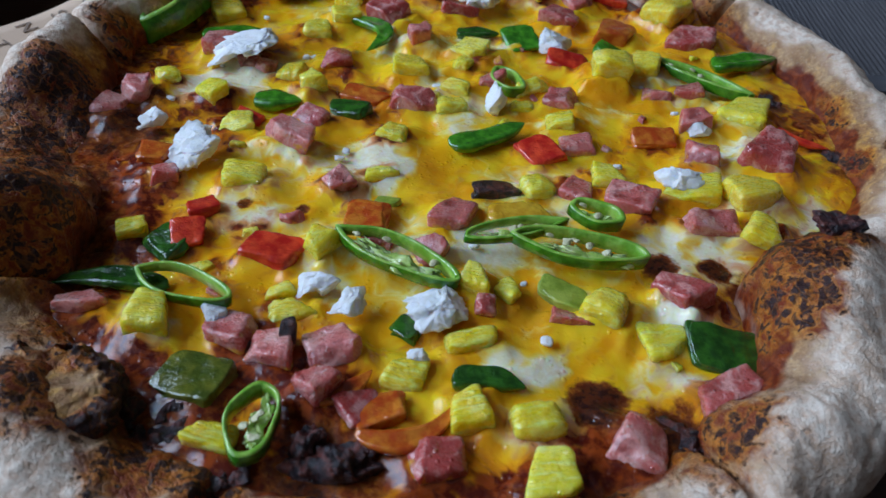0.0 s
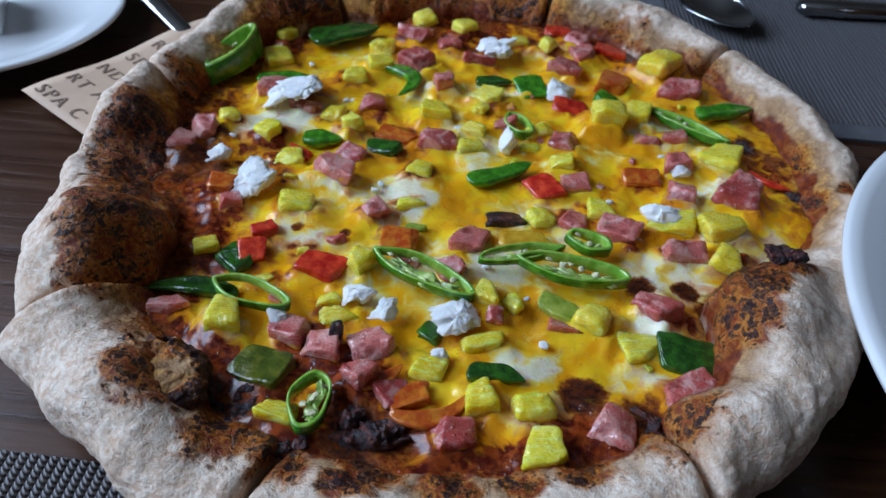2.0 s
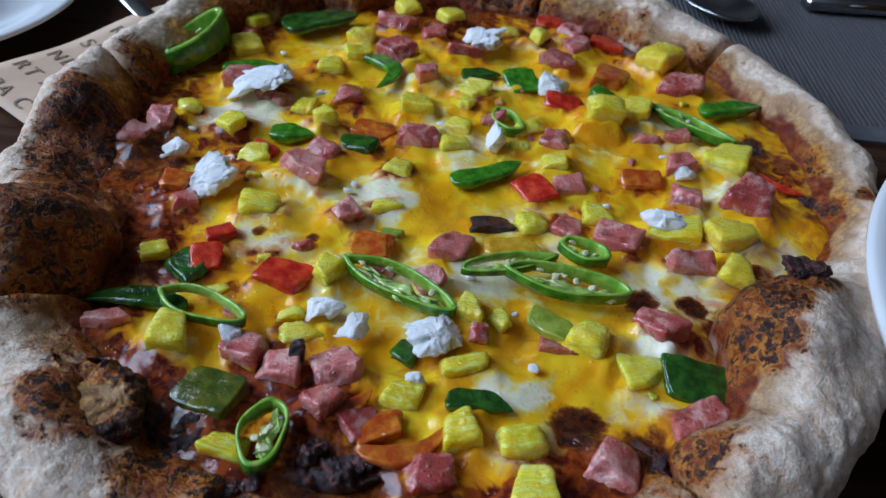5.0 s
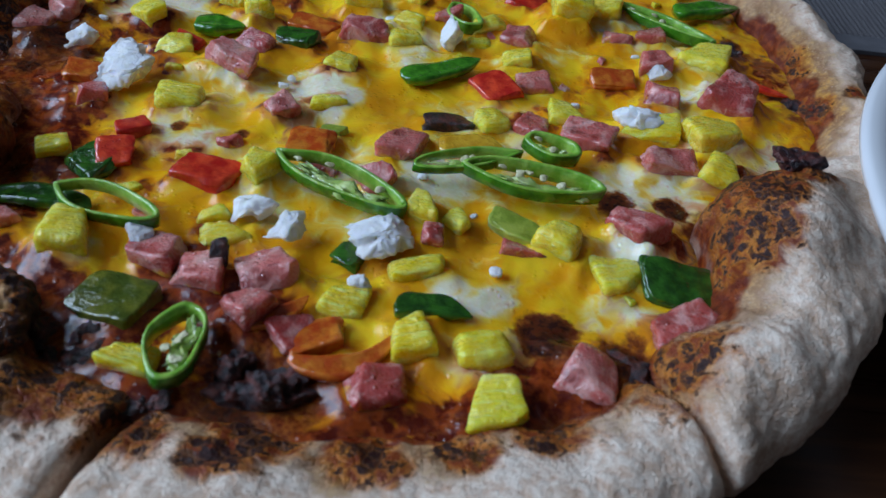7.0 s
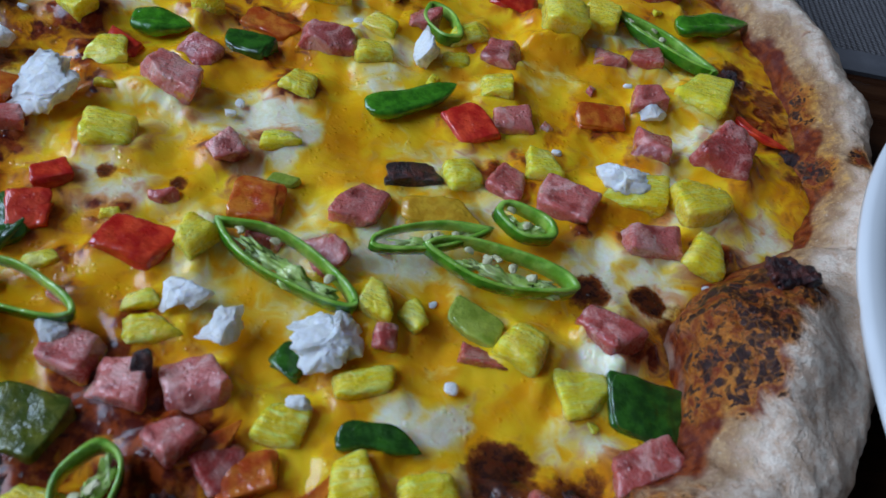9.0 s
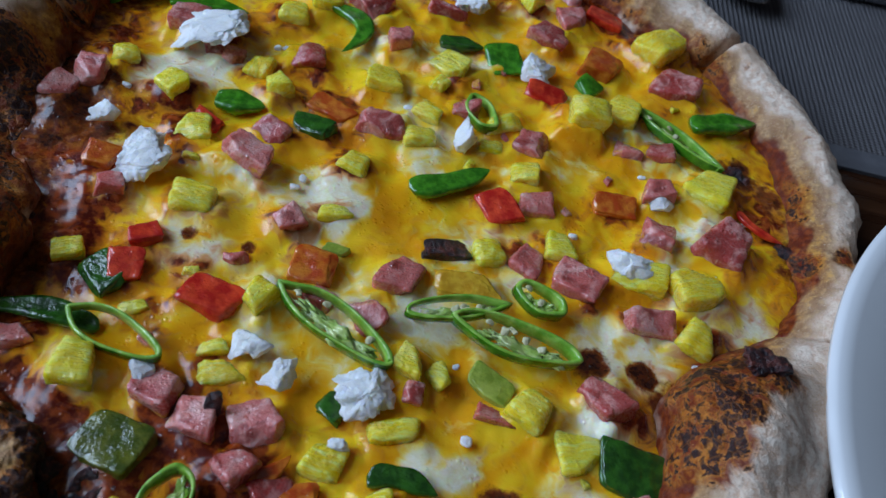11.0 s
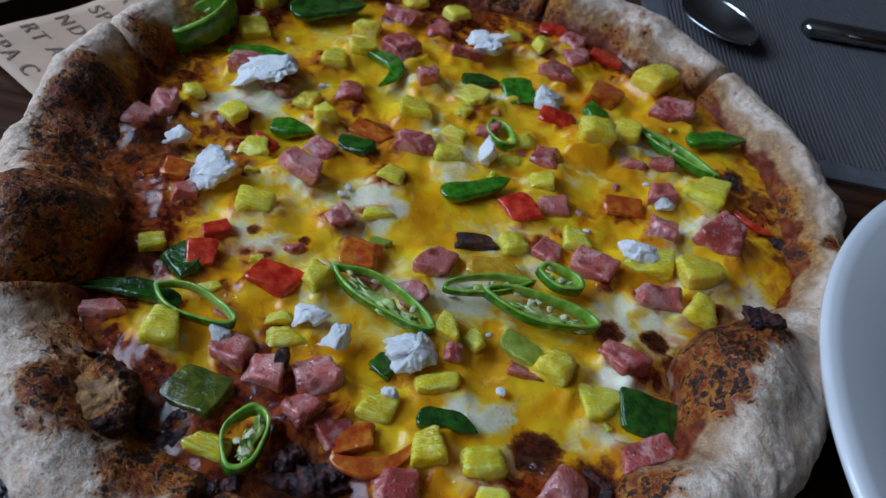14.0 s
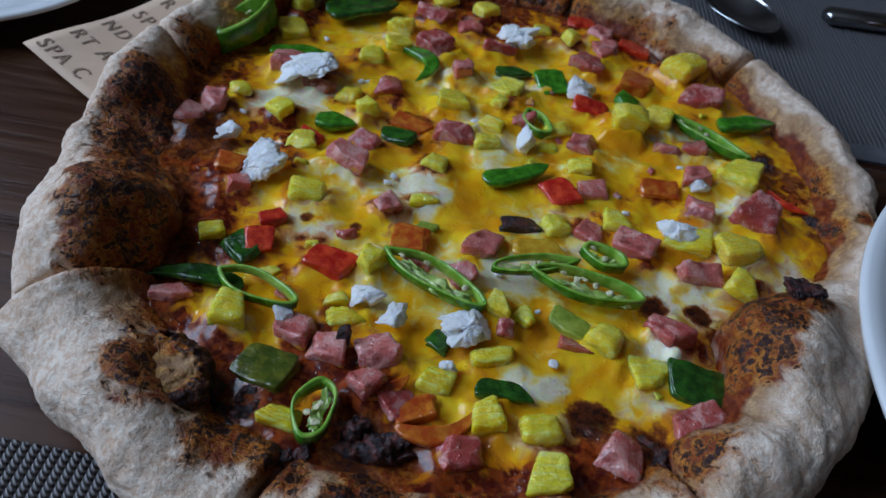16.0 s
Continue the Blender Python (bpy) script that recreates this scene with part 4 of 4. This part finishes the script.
pineapple(-0.015, 0.032, 14.9, 6.7, 5.2, 15)
pineapple(-0.025, 0.201, 15.0, 12.8, 9.9, 30)
pineapple(-0.010, 0.222, 14.9, 12.7, 10.0, 0)
pineapple(-0.003, 0.192, 14.0, 11.9, 9.9, 40)
pineapple(0.027, 0.184, 14.5, 12.3, 5.1, 5)
pineapple(-0.086, -0.003, 9.9, 8.4, 5.9, 30)
pineapple(0.008, 0.092, 15.6, 8.6, 5.5, -20)
pineapple(0.008, 0.076, 14.0, 11.9, 4.6, 10)
pineapple(0.015, 0.121, 18.4, 15.6, 5.7, -30)
pineapple(0.009, 0.107, 8.4, 7.1, 6.3, 70)
pineapple(0.041, 0.175, 12.3, 10.4, 9.2, 60)
pineapple(0.067, 0.104, 17.3, 14.7, 13.0, 0)
pineapple(0.038, 0.096, 19.1, 8.6, 6.7, 35)
pineapple(0.034, 0.082, 13.2, 5.9, 4.6, 10)
pineapple(0.085, 0.114, 17.9, 15.2, 7.3, -20)
pineapple(0.100, 0.164, 22.5, 19.2, 14.3, 40)
pineapple(0.112, 0.180, 16.7, 14.2, 6.7, 20)
pineapple(0.049, 0.069, 11.8, 10.0, 5.7, 0)
pineapple(0.119, 0.082, 21.9, 18.6, 7.4, -20)
pineapple(0.038, 0.031, 13.0, 11.1, 6.2, 20)
pineapple(0.062, 0.040, 13.9, 11.8, 5.1, 5)
pineapple(0.109, 0.033, 20.0, 17.0, 7.7, 25)
pineapple(0.107, 0.013, 15.3, 13.0, 7.6, -15)
pineapple(0.090, 0.033, 21.6, 12.5, 7.6, 0)
pineapple(-0.027, -0.005, 13.2, 11.3, 8.3, 55)
pineapple(-0.060, -0.018, 9.7, 5.1, 3.4, 30)
pineapple(-0.067, -0.040, 14.9, 12.7, 7.9, 10)
pineapple(-0.030, -0.032, 16.4, 7.4, 5.7, 15)
pineapple(-0.034, -0.024, 11.4, 5.1, 4.0, 20)
pineapple(-0.041, -0.075, 12.7, 6.6, 4.4, -10)
pineapple(0.003, -0.051, 13.9, 11.8, 5.3, -10)
pineapple(0.020, -0.039, 15.5, 8.7, 5.4, 15)
pineapple(0.020, -0.017, 11.1, 9.4, 8.3, -20)
pineapple(0.029, -0.019, 9.0, 7.6, 6.7, -40)
pineapple(0.058, -0.025, 15.5, 13.1, 9.4, -30)
pineapple(0.072, -0.034, 14.5, 12.3, 5.4, 15)
pineapple(0.020, -0.062, 14.6, 12.4, 7.3, 10)
pineapple(0.036, -0.063, 15.3, 10.3, 5.4, 15)
pineapple(0.040, -0.076, 15.9, 13.6, 5.6, 3)
ham(-0.118, 0.059, 16.5, 14.1, 7.0, -15)
ham(-0.108, 0.071, 13.6, 11.5, 10.1, 10)
ham(-0.086, 0.022, 11.0, 9.3, 6.8, 20)
ham(-0.043, 0.064, 15.8, 11.0, 5.5, -30)
ham(-0.048, 0.046, 22.0, 9.9, 7.7, -20)
ham(-0.026, 0.026, 9.7, 8.2, 6.5, 40)
ham(-0.042, 0.107, 17.4, 14.8, 7.0, 10)
ham(-0.068, 0.096, 11.1, 9.5, 4.8, 0)
ham(-0.090, 0.112, 16.3, 13.9, 6.3, 10)
ham(-0.074, 0.101, 11.8, 10.1, 4.6, 30)
ham(-0.022, 0.147, 18.9, 16.1, 8.8, -35)
ham(-0.009, 0.126, 12.8, 10.9, 9.6, 20)
ham(-0.011, 0.175, 16.2, 12.0, 5.7, 20)
ham(-0.029, 0.180, 18.3, 15.6, 7.8, -30)
ham(0.006, 0.156, 18.6, 9.1, 6.5, 10)
ham(-0.008, 0.078, 24.0, 10.8, 8.4, 10)
ham(-0.037, 0.007, 9.3, 4.4, 3.3, 15)
ham(0.023, 0.099, 13.1, 9.3, 4.6, 0)
ham(0.049, 0.086, 15.5, 13.1, 5.0, -10)
ham(0.086, 0.096, 13.8, 10.3, 4.8, 0)
ham(0.100, 0.098, 12.9, 11.0, 5.3, 20)
ham(0.060, 0.192, 17.5, 14.8, 7.2, -20)
ham(0.062, 0.172, 14.8, 12.6, 6.8, 25)
ham(0.050, 0.157, 18.7, 15.9, 9.4, -15)
ham(0.109, 0.142, 24.1, 16.1, 8.4, -20)
ham(0.100, 0.077, 13.4, 11.4, 7.4, 5)
ham(0.054, 0.056, 13.9, 10.5, 4.9, 15)
ham(0.051, 0.030, 14.9, 12.7, 5.6, -25)
ham(0.069, 0.026, 17.7, 15.0, 7.3, -20)
ham(0.097, 0.052, 14.1, 12.0, 5.9, -10)
ham(0.120, 0.055, 22.2, 18.9, 11.2, -25)
ham(0.091, 0.015, 17.9, 9.2, 6.3, 10)
ham(0.011, 0.012, 15.9, 13.5, 4.9, -10)
ham(0.006, -0.002, 14.1, 12.0, 7.1, 30)
ham(-0.010, -0.002, 12.4, 8.7, 4.3, -30)
ham(-0.045, -0.041, 15.8, 11.7, 5.5, -20)
ham(-0.087, -0.037, 15.8, 8.7, 5.5, 25)
ham(-0.032, -0.048, 15.4, 10.2, 5.4, -10)
ham(-0.015, -0.047, 16.4, 13.9, 5.1, 25)
ham(-0.018, -0.059, 12.2, 10.4, 9.2, 60)
ham(-0.008, -0.060, 14.7, 10.1, 5.2, 30)
ham(0.080, -0.017, 16.0, 13.6, 9.9, -50)
ham(0.022, -0.026, 8.4, 7.2, 6.3, 0)
ham(0.045, -0.028, 12.0, 5.4, 4.2, -5)
ham(0.012, -0.076, 15.1, 11.9, 5.3, 20)
ham(0.058, -0.067, 19.0, 14.5, 6.7, -20)
ham(0.085, -0.050, 18.0, 10.8, 6.3, 25)
red_pepper(-0.041, -0.010, 17.9, 14.1, 6.2, -15)
red_pepper(-0.016, 0.010, 15.9, 13.5, 4.9, -10, ORANGE_SKIN, "roasted red-orange pepper piece on melted cheese")
red_pepper(-0.066, 0.006, 9.5, 8.0, 6.8, 30)
red_pepper(-0.067, -0.004, 11.0, 9.4, 5.4, 20)
red_pepper(0.040, 0.053, 15.2, 13.0, 11.4, -60)
red_pepper(0.082, 0.067, 15.0, 12.7, 4.7, 0, ORANGE_SKIN, "roasted red-orange pepper piece on melted cheese")
red_pepper(0.053, 0.118, 17.2, 10.4, 6.0, -5)
red_pepper(0.076, 0.145, 19.0, 16.2, 6.1, -20, ORANGE_SKIN, "soft orange pepper piece on melted cheese")
red_pepper(0.076, 0.181, 16.5, 14.0, 7.2, -5)
red_pepper(0.049, 0.200, 17.0, 8.3, 6.0, 5)
red_pepper(-0.025, 0.083, 17.0, 9.5, 5.9, -20, ORANGE_SKIN, "roasted red-orange pepper piece on melted cheese")
red_pepper(-0.065, 0.062, 12.8, 6.3, 4.5, -25)
red_pepper(-0.091, 0.034, 11.8, 10.0, 3.8, 0, ORANGE_SKIN, "roasted red-orange pepper piece on melted cheese")
red_pepper(0.024, 0.027, 16.5, 9.8, 5.8, 15, CHAR, "scorched dark pepper piece on melted cheese")
red_pepper(-0.001, -0.063, 14.6, 10.0, 5.1, 20, ORANGE_SKIN, "roasted red-orange pepper piece on melted cheese")
red_pepper(0.032, 0.016, 22.4, 10.1, 7.8, 8, YELLOW_SKIN, "soft yellow pepper piece on melted cheese")
green_pepper(0.087, -0.035, 22.0, 15.0, 7.5, -12)
green_pepper(-0.049, -0.058, 19.7, 13.2, 2.4, -15, OLIVE_GREEN, "roasted olive-green pepper piece on melted cheese")
green_pepper(-0.072, -0.008, 15.3, 13.0, 9.6, -45)
green_pepper(0.035, 0.134, 18.4, 15.6, 7.7, 20, CHILLI_SKIN, "bright green chilli piece on melted cheese")
green_pepper(-0.030, 0.070, 16.0, 8.4, 5.6, -10)
green_pepper(0.002, -0.035, 9.0, 7.7, 6.8, 60)
green_pepper(0.044, -0.017, 16.1, 8.5, 5.6, -20, PALE_GREEN, "pale green pepper strip on melted cheese")
green_pepper(-0.010, 0.018, 9.0, 4.1, 3.2, -10, PALE_GREEN, "pale green pepper strip on melted cheese")
green_pepper(0.070, 0.131, 11.9, 10.1, 8.9, 50, CHILLI_SKIN, "bright green chilli piece on melted cheese")
feta(-0.077, 0.034, 16.9, 22.2)
feta(-0.076, 0.109, 26.3, 15.5)
feta(0.014, 0.167, 19.6, 19.6)
feta(0.046, 0.130, 14.1, 14.1)
feta(0.024, 0.082, 9.9, 8.4)
feta(-0.096, 0.051, 9.7, 6.6)
feta(0.087, 0.037, 14.9, 8.7)
feta(0.100, 0.070, 7.9, 6.3)
feta(-0.025, -0.023, 11.3, 8.1)
feta(-0.014, -0.029, 9.9, 11.9)
feta(0.010, -0.030, 18.1, 16.5)
feta(-0.050, -0.037, 7.5, 8.3)
feta(0.039, -0.037, 3.1, 2.7)
feta(0.005, -0.046, 8.3, 3.0)
feta(0.067, 0.048, 3.4, 2.9)


# ---- chilli slices ----
chilli_ring(-0.004, -0.011, 0.043, 0.0125, -27, 0.0044, lift=0.0050, wall=0.0014, seed_count=3, point=0.35)
chilli_ring(0.049, -0.004, 0.041, 0.0125, -10, 0.0046, lift=0.0050, wall=0.0014, seed_count=5, point=0.3)
chilli_ring(0.030, 0.0025, 0.033, 0.0085, 18, 0.0030, lift=0.006, wall=0.0013, seed_count=4, point=0.3)
chilli_ring(0.0555, 0.0125, 0.018, 0.010, -25, 0.0045, lift=0.005, seed_count=2, point=0.0)
chilli_ring(-0.061, -0.029, 0.031, 0.0115, -17, 0.0038, lift=0.004, wall=0.0013, seed_count=0, point=0.3)
chilli_ring(-0.031, -0.0715, 0.021, 0.0125, 88, 0.0040, lift=0.004, wall=0.0014, tilt=0, seed_count=3, point=0.05)
chilli_ring(0.1065, 0.108, 0.042, 0.0075, -38, 0.0045, lift=0.003, seed_count=3, point=0.3)
chilli_strip(-0.029, 0.130, 0.031, 0.0085, -68, -0.012, 0.005, 0.002, label="curved crescent of fresh green chilli")
chilli_ring(0.028, 0.097, 0.020, 0.011, -60, 0.0045, lift=0.002, seed_count=0, point=0.0)
chilli_strip(-0.083, -0.0255, 0.034, 0.0070, 182, 0.003, 0.0050, 0.001, material=GREEN_SKIN, label="dark green curved chilli strip on melted cheese")
chilli_strip(-0.066, 0.171, 0.040, 0.017, 32, 0.0, 0.006, 0.002, material=GREEN_SKIN, label="dark green chilli piece on charred sauce")
chilli_strip(-0.0855, 0.123, 0.031, 0.0065, 7, -0.002, 0.0055, 0.001)
chilli_strip(0.022, 0.0585, 0.032, 0.009, 33, 0.002, 0.005, 0.0)
chilli_strip(0.024, -0.0525, 0.019, 0.0065, -3, -0.002, 0.005, 0.001, material=GREEN_SKIN, label="dark green curved chilli strip on melted cheese")
chilli_strip(-0.058, 0.0735, 0.018, 0.0095, 3, 0.0, 0.006, 0.0)
chilli_strip(0.0155, 0.138, 0.019, 0.007, 6, 0.0, 0.0055, 0.0, material=GREEN_SKIN, label="dark green chilli piece on melted cheese")
chilli_ring(-0.112, 0.131, 0.037, 0.0145, 62, 0.013, tilt=-14, lean=-10, lift=0.004, seed_count=3, wall=0.0028, point=0.1)
chilli_strip(0.127, 0.123, 0.031, 0.0095, 20, 0.0, 0.0065, 0.001)

chilli_strip(0.137, 0.071, 0.020, 0.0030, -35, 0.002, 0.003, 0.002, material=RED_SKIN, label="thin red chilli strip on melted cheese")
chilli_strip(0.006, -0.0685, 0.026, 0.0060, 25, 0.006, 0.0045, 0.001, material=ORANGE_SKIN, label="curved strip of roasted red pepper")
chilli_strip(-0.012, -0.058, 0.018, 0.0050, 35, 0.003, 0.004, 0.002, material=ORANGE_SKIN, label="curved strip of roasted red pepper")

# ---- loose crumbs ----
loose = random.Random(77)
for k in range(34):
    a, r = loose.uniform(0, 2 * math.pi), 0.125 * math.sqrt(loose.random())
    feta(CX + r * math.cos(a), CY + r * math.sin(a) - 0.005, loose.uniform(1.6, 3.6), loose.uniform(1.5, 3.0))

# ---- small trimmings ----
bits = random.Random(31)
for k in range(20):
    a, r = bits.uniform(0, 2 * math.pi), 0.118 * math.sqrt(bits.random())
    x, y = CX + r * math.cos(a), CY + r * math.sin(a)
    s = bits.uniform(4.0, 6.5)
    if k % 5 < 3:
        ham(x, y, s, s * 0.7, 2.4, bits.uniform(0, 180))
    else:
        pineapple(x, y, s * 1.3, s * 0.6, 2.2, bits.uniform(0, 180))

# ---- burst bubble and scorched lumps of the pizza ----


def burst_bubble(x, y, z, turn):
    """A thin tan blister with scorched holes, over a blackened skirt."""
    w, d, h = 0.038, 0.031, 0.0135
    p, f = lump(w, d, h, 2.3, 44, 3.3, 0.09)
    holes = [(-0.0095, -0.003, 0.0075, 1.0), (-0.008, -0.010, 0.0060, 0.9), (-0.003, 0.0115, 0.0035, 0.8), (0.004, 0.012, 0.0030, 0.8)]
    rag = fbm(p + 4.0, 150, 3, 99)
    hole = np.clip(dabs(p[:, :2] + 0.0015 * np.stack((rag, -rag), 1), holes) * 1.5, 0, 1)
    lip = np.clip(4 * hole * (1 - hole), 0, 1)
    up = smooth(0.2 * h, 0.6 * h, p[:, 2])
    p = p * (1 + 0.10 * rag + 0.06 * fbm(p + 4.0, 420, 2, 98))[:, None]
    p[:, 2] += up * (-0.0035 * smooth(0.45, 0.95, hole) + 0.0018 * lip)
    skirt = smooth(0.52, 0.9, np.hypot(p[:, 0] / (w / 2), p[:, 1] / (d / 2)) + 0.35 * rag)
    char = np.maximum(np.maximum(1.25 * hole, 1.0 * skirt), 0.40 + 0.6 * rag)
    tone = np.full(len(p), 0.78) + 0.3 * rag
    mask = np.clip(np.stack((char, tone, np.zeros(len(p))), 1), 0, 1.4)
    child("burst_bubble", mesh_from("burst_bubble", p, f, [CRUST], mask=mask), pizza, "torn dough blister, tan with charred holes", pose(x, y, z, -8, 6, turn))


burst_bubble(-0.081, -0.072, 0.0155, 10)


def scorched(x, y, w, d, h, turn, rough=0.16):
    counter[0] += 1
    p, f = lump(w / 1000, d / 1000, 0.36 * h / 1000 + 0.0035, 2.2, 34, counter[0], rough, 0, 0.5)
    p = p * (1 + 0.34 * fbm(p + counter[0], 190, 3, 96) + 0.16 * fbm(p + counter[0], 500, 2, 94))[:, None]
    ridge = np.abs(fbm(p + counter[0], 120, 3, 97))
    p = p * (1.05 - 0.14 * smooth(0.3, 0.0, ridge))[:, None]
    child("scorched_lump", mesh_from("scorched_lump", p, f, [CHAR]), pizza, "blackened lump of crust", pose(x, y, ground(x, y) - 0.004, 0, 0, turn))


scorched(-0.010, -0.078, 17, 12, 15, 10)
scorched(-0.017, -0.073, 10, 8, 13, 40)
scorched(-0.050, -0.072, 15, 12, 6, -20)
scorched(-0.060, -0.079, 18, 12, 9, 0)
scorched(-0.066, -0.068, 15, 11, 6, 30)
scorched(0.069, -0.062, 16, 9, 5, -15)
scorched(0.132, 0.099, 13, 12, 7, 0)
scorched(0.150, 0.064, 9, 8, 7, 0)
scorched(-0.108, 0.070, 9, 7, 6, 0)
scorched(-0.036, -0.083, 15, 9, 6, 10)
for x, y, w, d, turn in ((0.004, -0.090, 11, 7, 15), (0.021, -0.091, 9, 6, -10), (0.037, -0.087, 8, 6, 30), (0.050, -0.080, 9, 6, 20), (-0.028, -0.091, 12, 7, -5),
                         (-0.044, -0.079, 10, 8, 25), (-0.066, -0.084, 13, 8, 10), (-0.052, -0.068, 9, 7, 50), (-0.097, -0.046, 12, 9, 70), (-0.104, 0.008, 11, 8, 80)):
    scorched(x, y, w, d, 4, turn, 0.2)

# the blackest blister, high on the crust
p, f = lump(0.012, 0.008, 0.005, 2.4, 30, 5.5, 0.2, 0, 0.4)
p = p * (1 + 0.25 * fbm(p + 2.0, 260, 3, 96))[:, None]
child("scorched_lump", mesh_from("scorched_lump", p, f, [CHAR]), pizza, "blackened lump of crust", pose(0.120, -0.004, 0.0335, 0, 0, 15))

counter[0] += 1
p, f = lump(0.0042, 0.0022, 0.0068, 4, 8, 8.8, 0.12, 0.3, 0.4)
flake = new("charred_flake", mesh_from("charred_flake", p, f, [CHAR]))
flake.matrix_basis = pose(-0.0285, -0.045, ground(-0.0285, -0.045) + 0.0045, -25, 8, 10)
tagged(flake, "small black charred flake stuck on a ham cube", "flake")

# ---- the melted cheese, risen round what is set in it ----
nr, na = 170, 620
rad = np.linspace(0.0, 1.0, nr) ** 0.75
ang = np.linspace(0, 2 * math.pi, na, endpoint=False)
reach = around(np.degrees(ang), INNER) + 0.010
gx = CX + rad[:, None] * (reach * np.cos(ang))[None, :]
gy = CY + rad[:, None] * (reach * np.sin(ang))[None, :]
top = np.stack((gx.ravel(), gy.ravel(), cheese_height(gx.ravel(), gy.ravel())), 1)
# Reddish oil round each topping, and the shade between pieces put into the colour.
oil_shade = np.zeros(len(top))
for x, y, w, d, h, turn in EMBEDDED:
    near = np.where((np.abs(top[:, 0] - x) < w + 0.008) & (np.abs(top[:, 1] - y) < w + 0.008))[0]
    ux, uy = top[near, 0] - x, top[near, 1] - y
    ct, st = math.cos(radians(turn)), math.sin(radians(turn))
    dx, dy = np.abs(ux * ct + uy * st) - w / 2, np.abs(-ux * st + uy * ct) - d / 2
    off = np.hypot(np.maximum(dx, 0), np.maximum(dy, 0))
    raised = 0.46 * h * np.exp(-(off / 0.0040) ** 1.3) * (1 + 0.3 * vnoise(top[near], 250, 81))
    oil_shade[near] = np.maximum(oil_shade[near], 0.52 * np.exp(-(off / 0.0042) ** 2))
    top[near, 2] = np.maximum(top[near, 2], cheese_height(top[near, 0], top[near, 1]) + raised)
inside = (1 - rad)[:, None] * reach[None, :] - 0.010
near_rim = smooth(0.024, 0.000, inside.ravel() + 0.014 * fbm(top, 60, 2, 51)) * np.tile(around(np.degrees(ang), SAUCED), nr)
pale = np.clip(dabs(top[:, :2], WHITE) * (0.75 + 0.9 * fbm(top, 130, 2, 57)) + 0.70 * fbm(top, 48, 2, 52) + 0.35 * fbm(top * np.array([0.6, 1.5, 1]), 130, 2, 53) + 0.10, 0, 1)
gravy = np.clip(np.maximum(0.85 * near_rim, dabs(top[:, :2], SAUCE)) + oil_shade * smooth(-0.25, 0.4, fbm(top, 55, 2, 58)), 0, 1)
burn = np.clip((0.8 + 0.7 * fbm(top, 190, 2, 55)) * np.maximum(dabs(top[:, :2], BROWN), 0.8 * dabs(top[:, :2], SCORCH) * smooth(0.03, 0.0, inside.ravel())), 0, 1.2)
faces = []
for i in range(nr - 1):
    for j in range(na):
        k = (j + 1) % na
        faces.append((i * na + j, (i + 1) * na + j, (i + 1) * na + k, i * na + k))
child("cheese", mesh_from("cheese", top, faces, [CHEESE], mask=np.stack((burn, gravy, pale), 1)), pizza, "glossy melted orange and white cheese over tomato sauce")
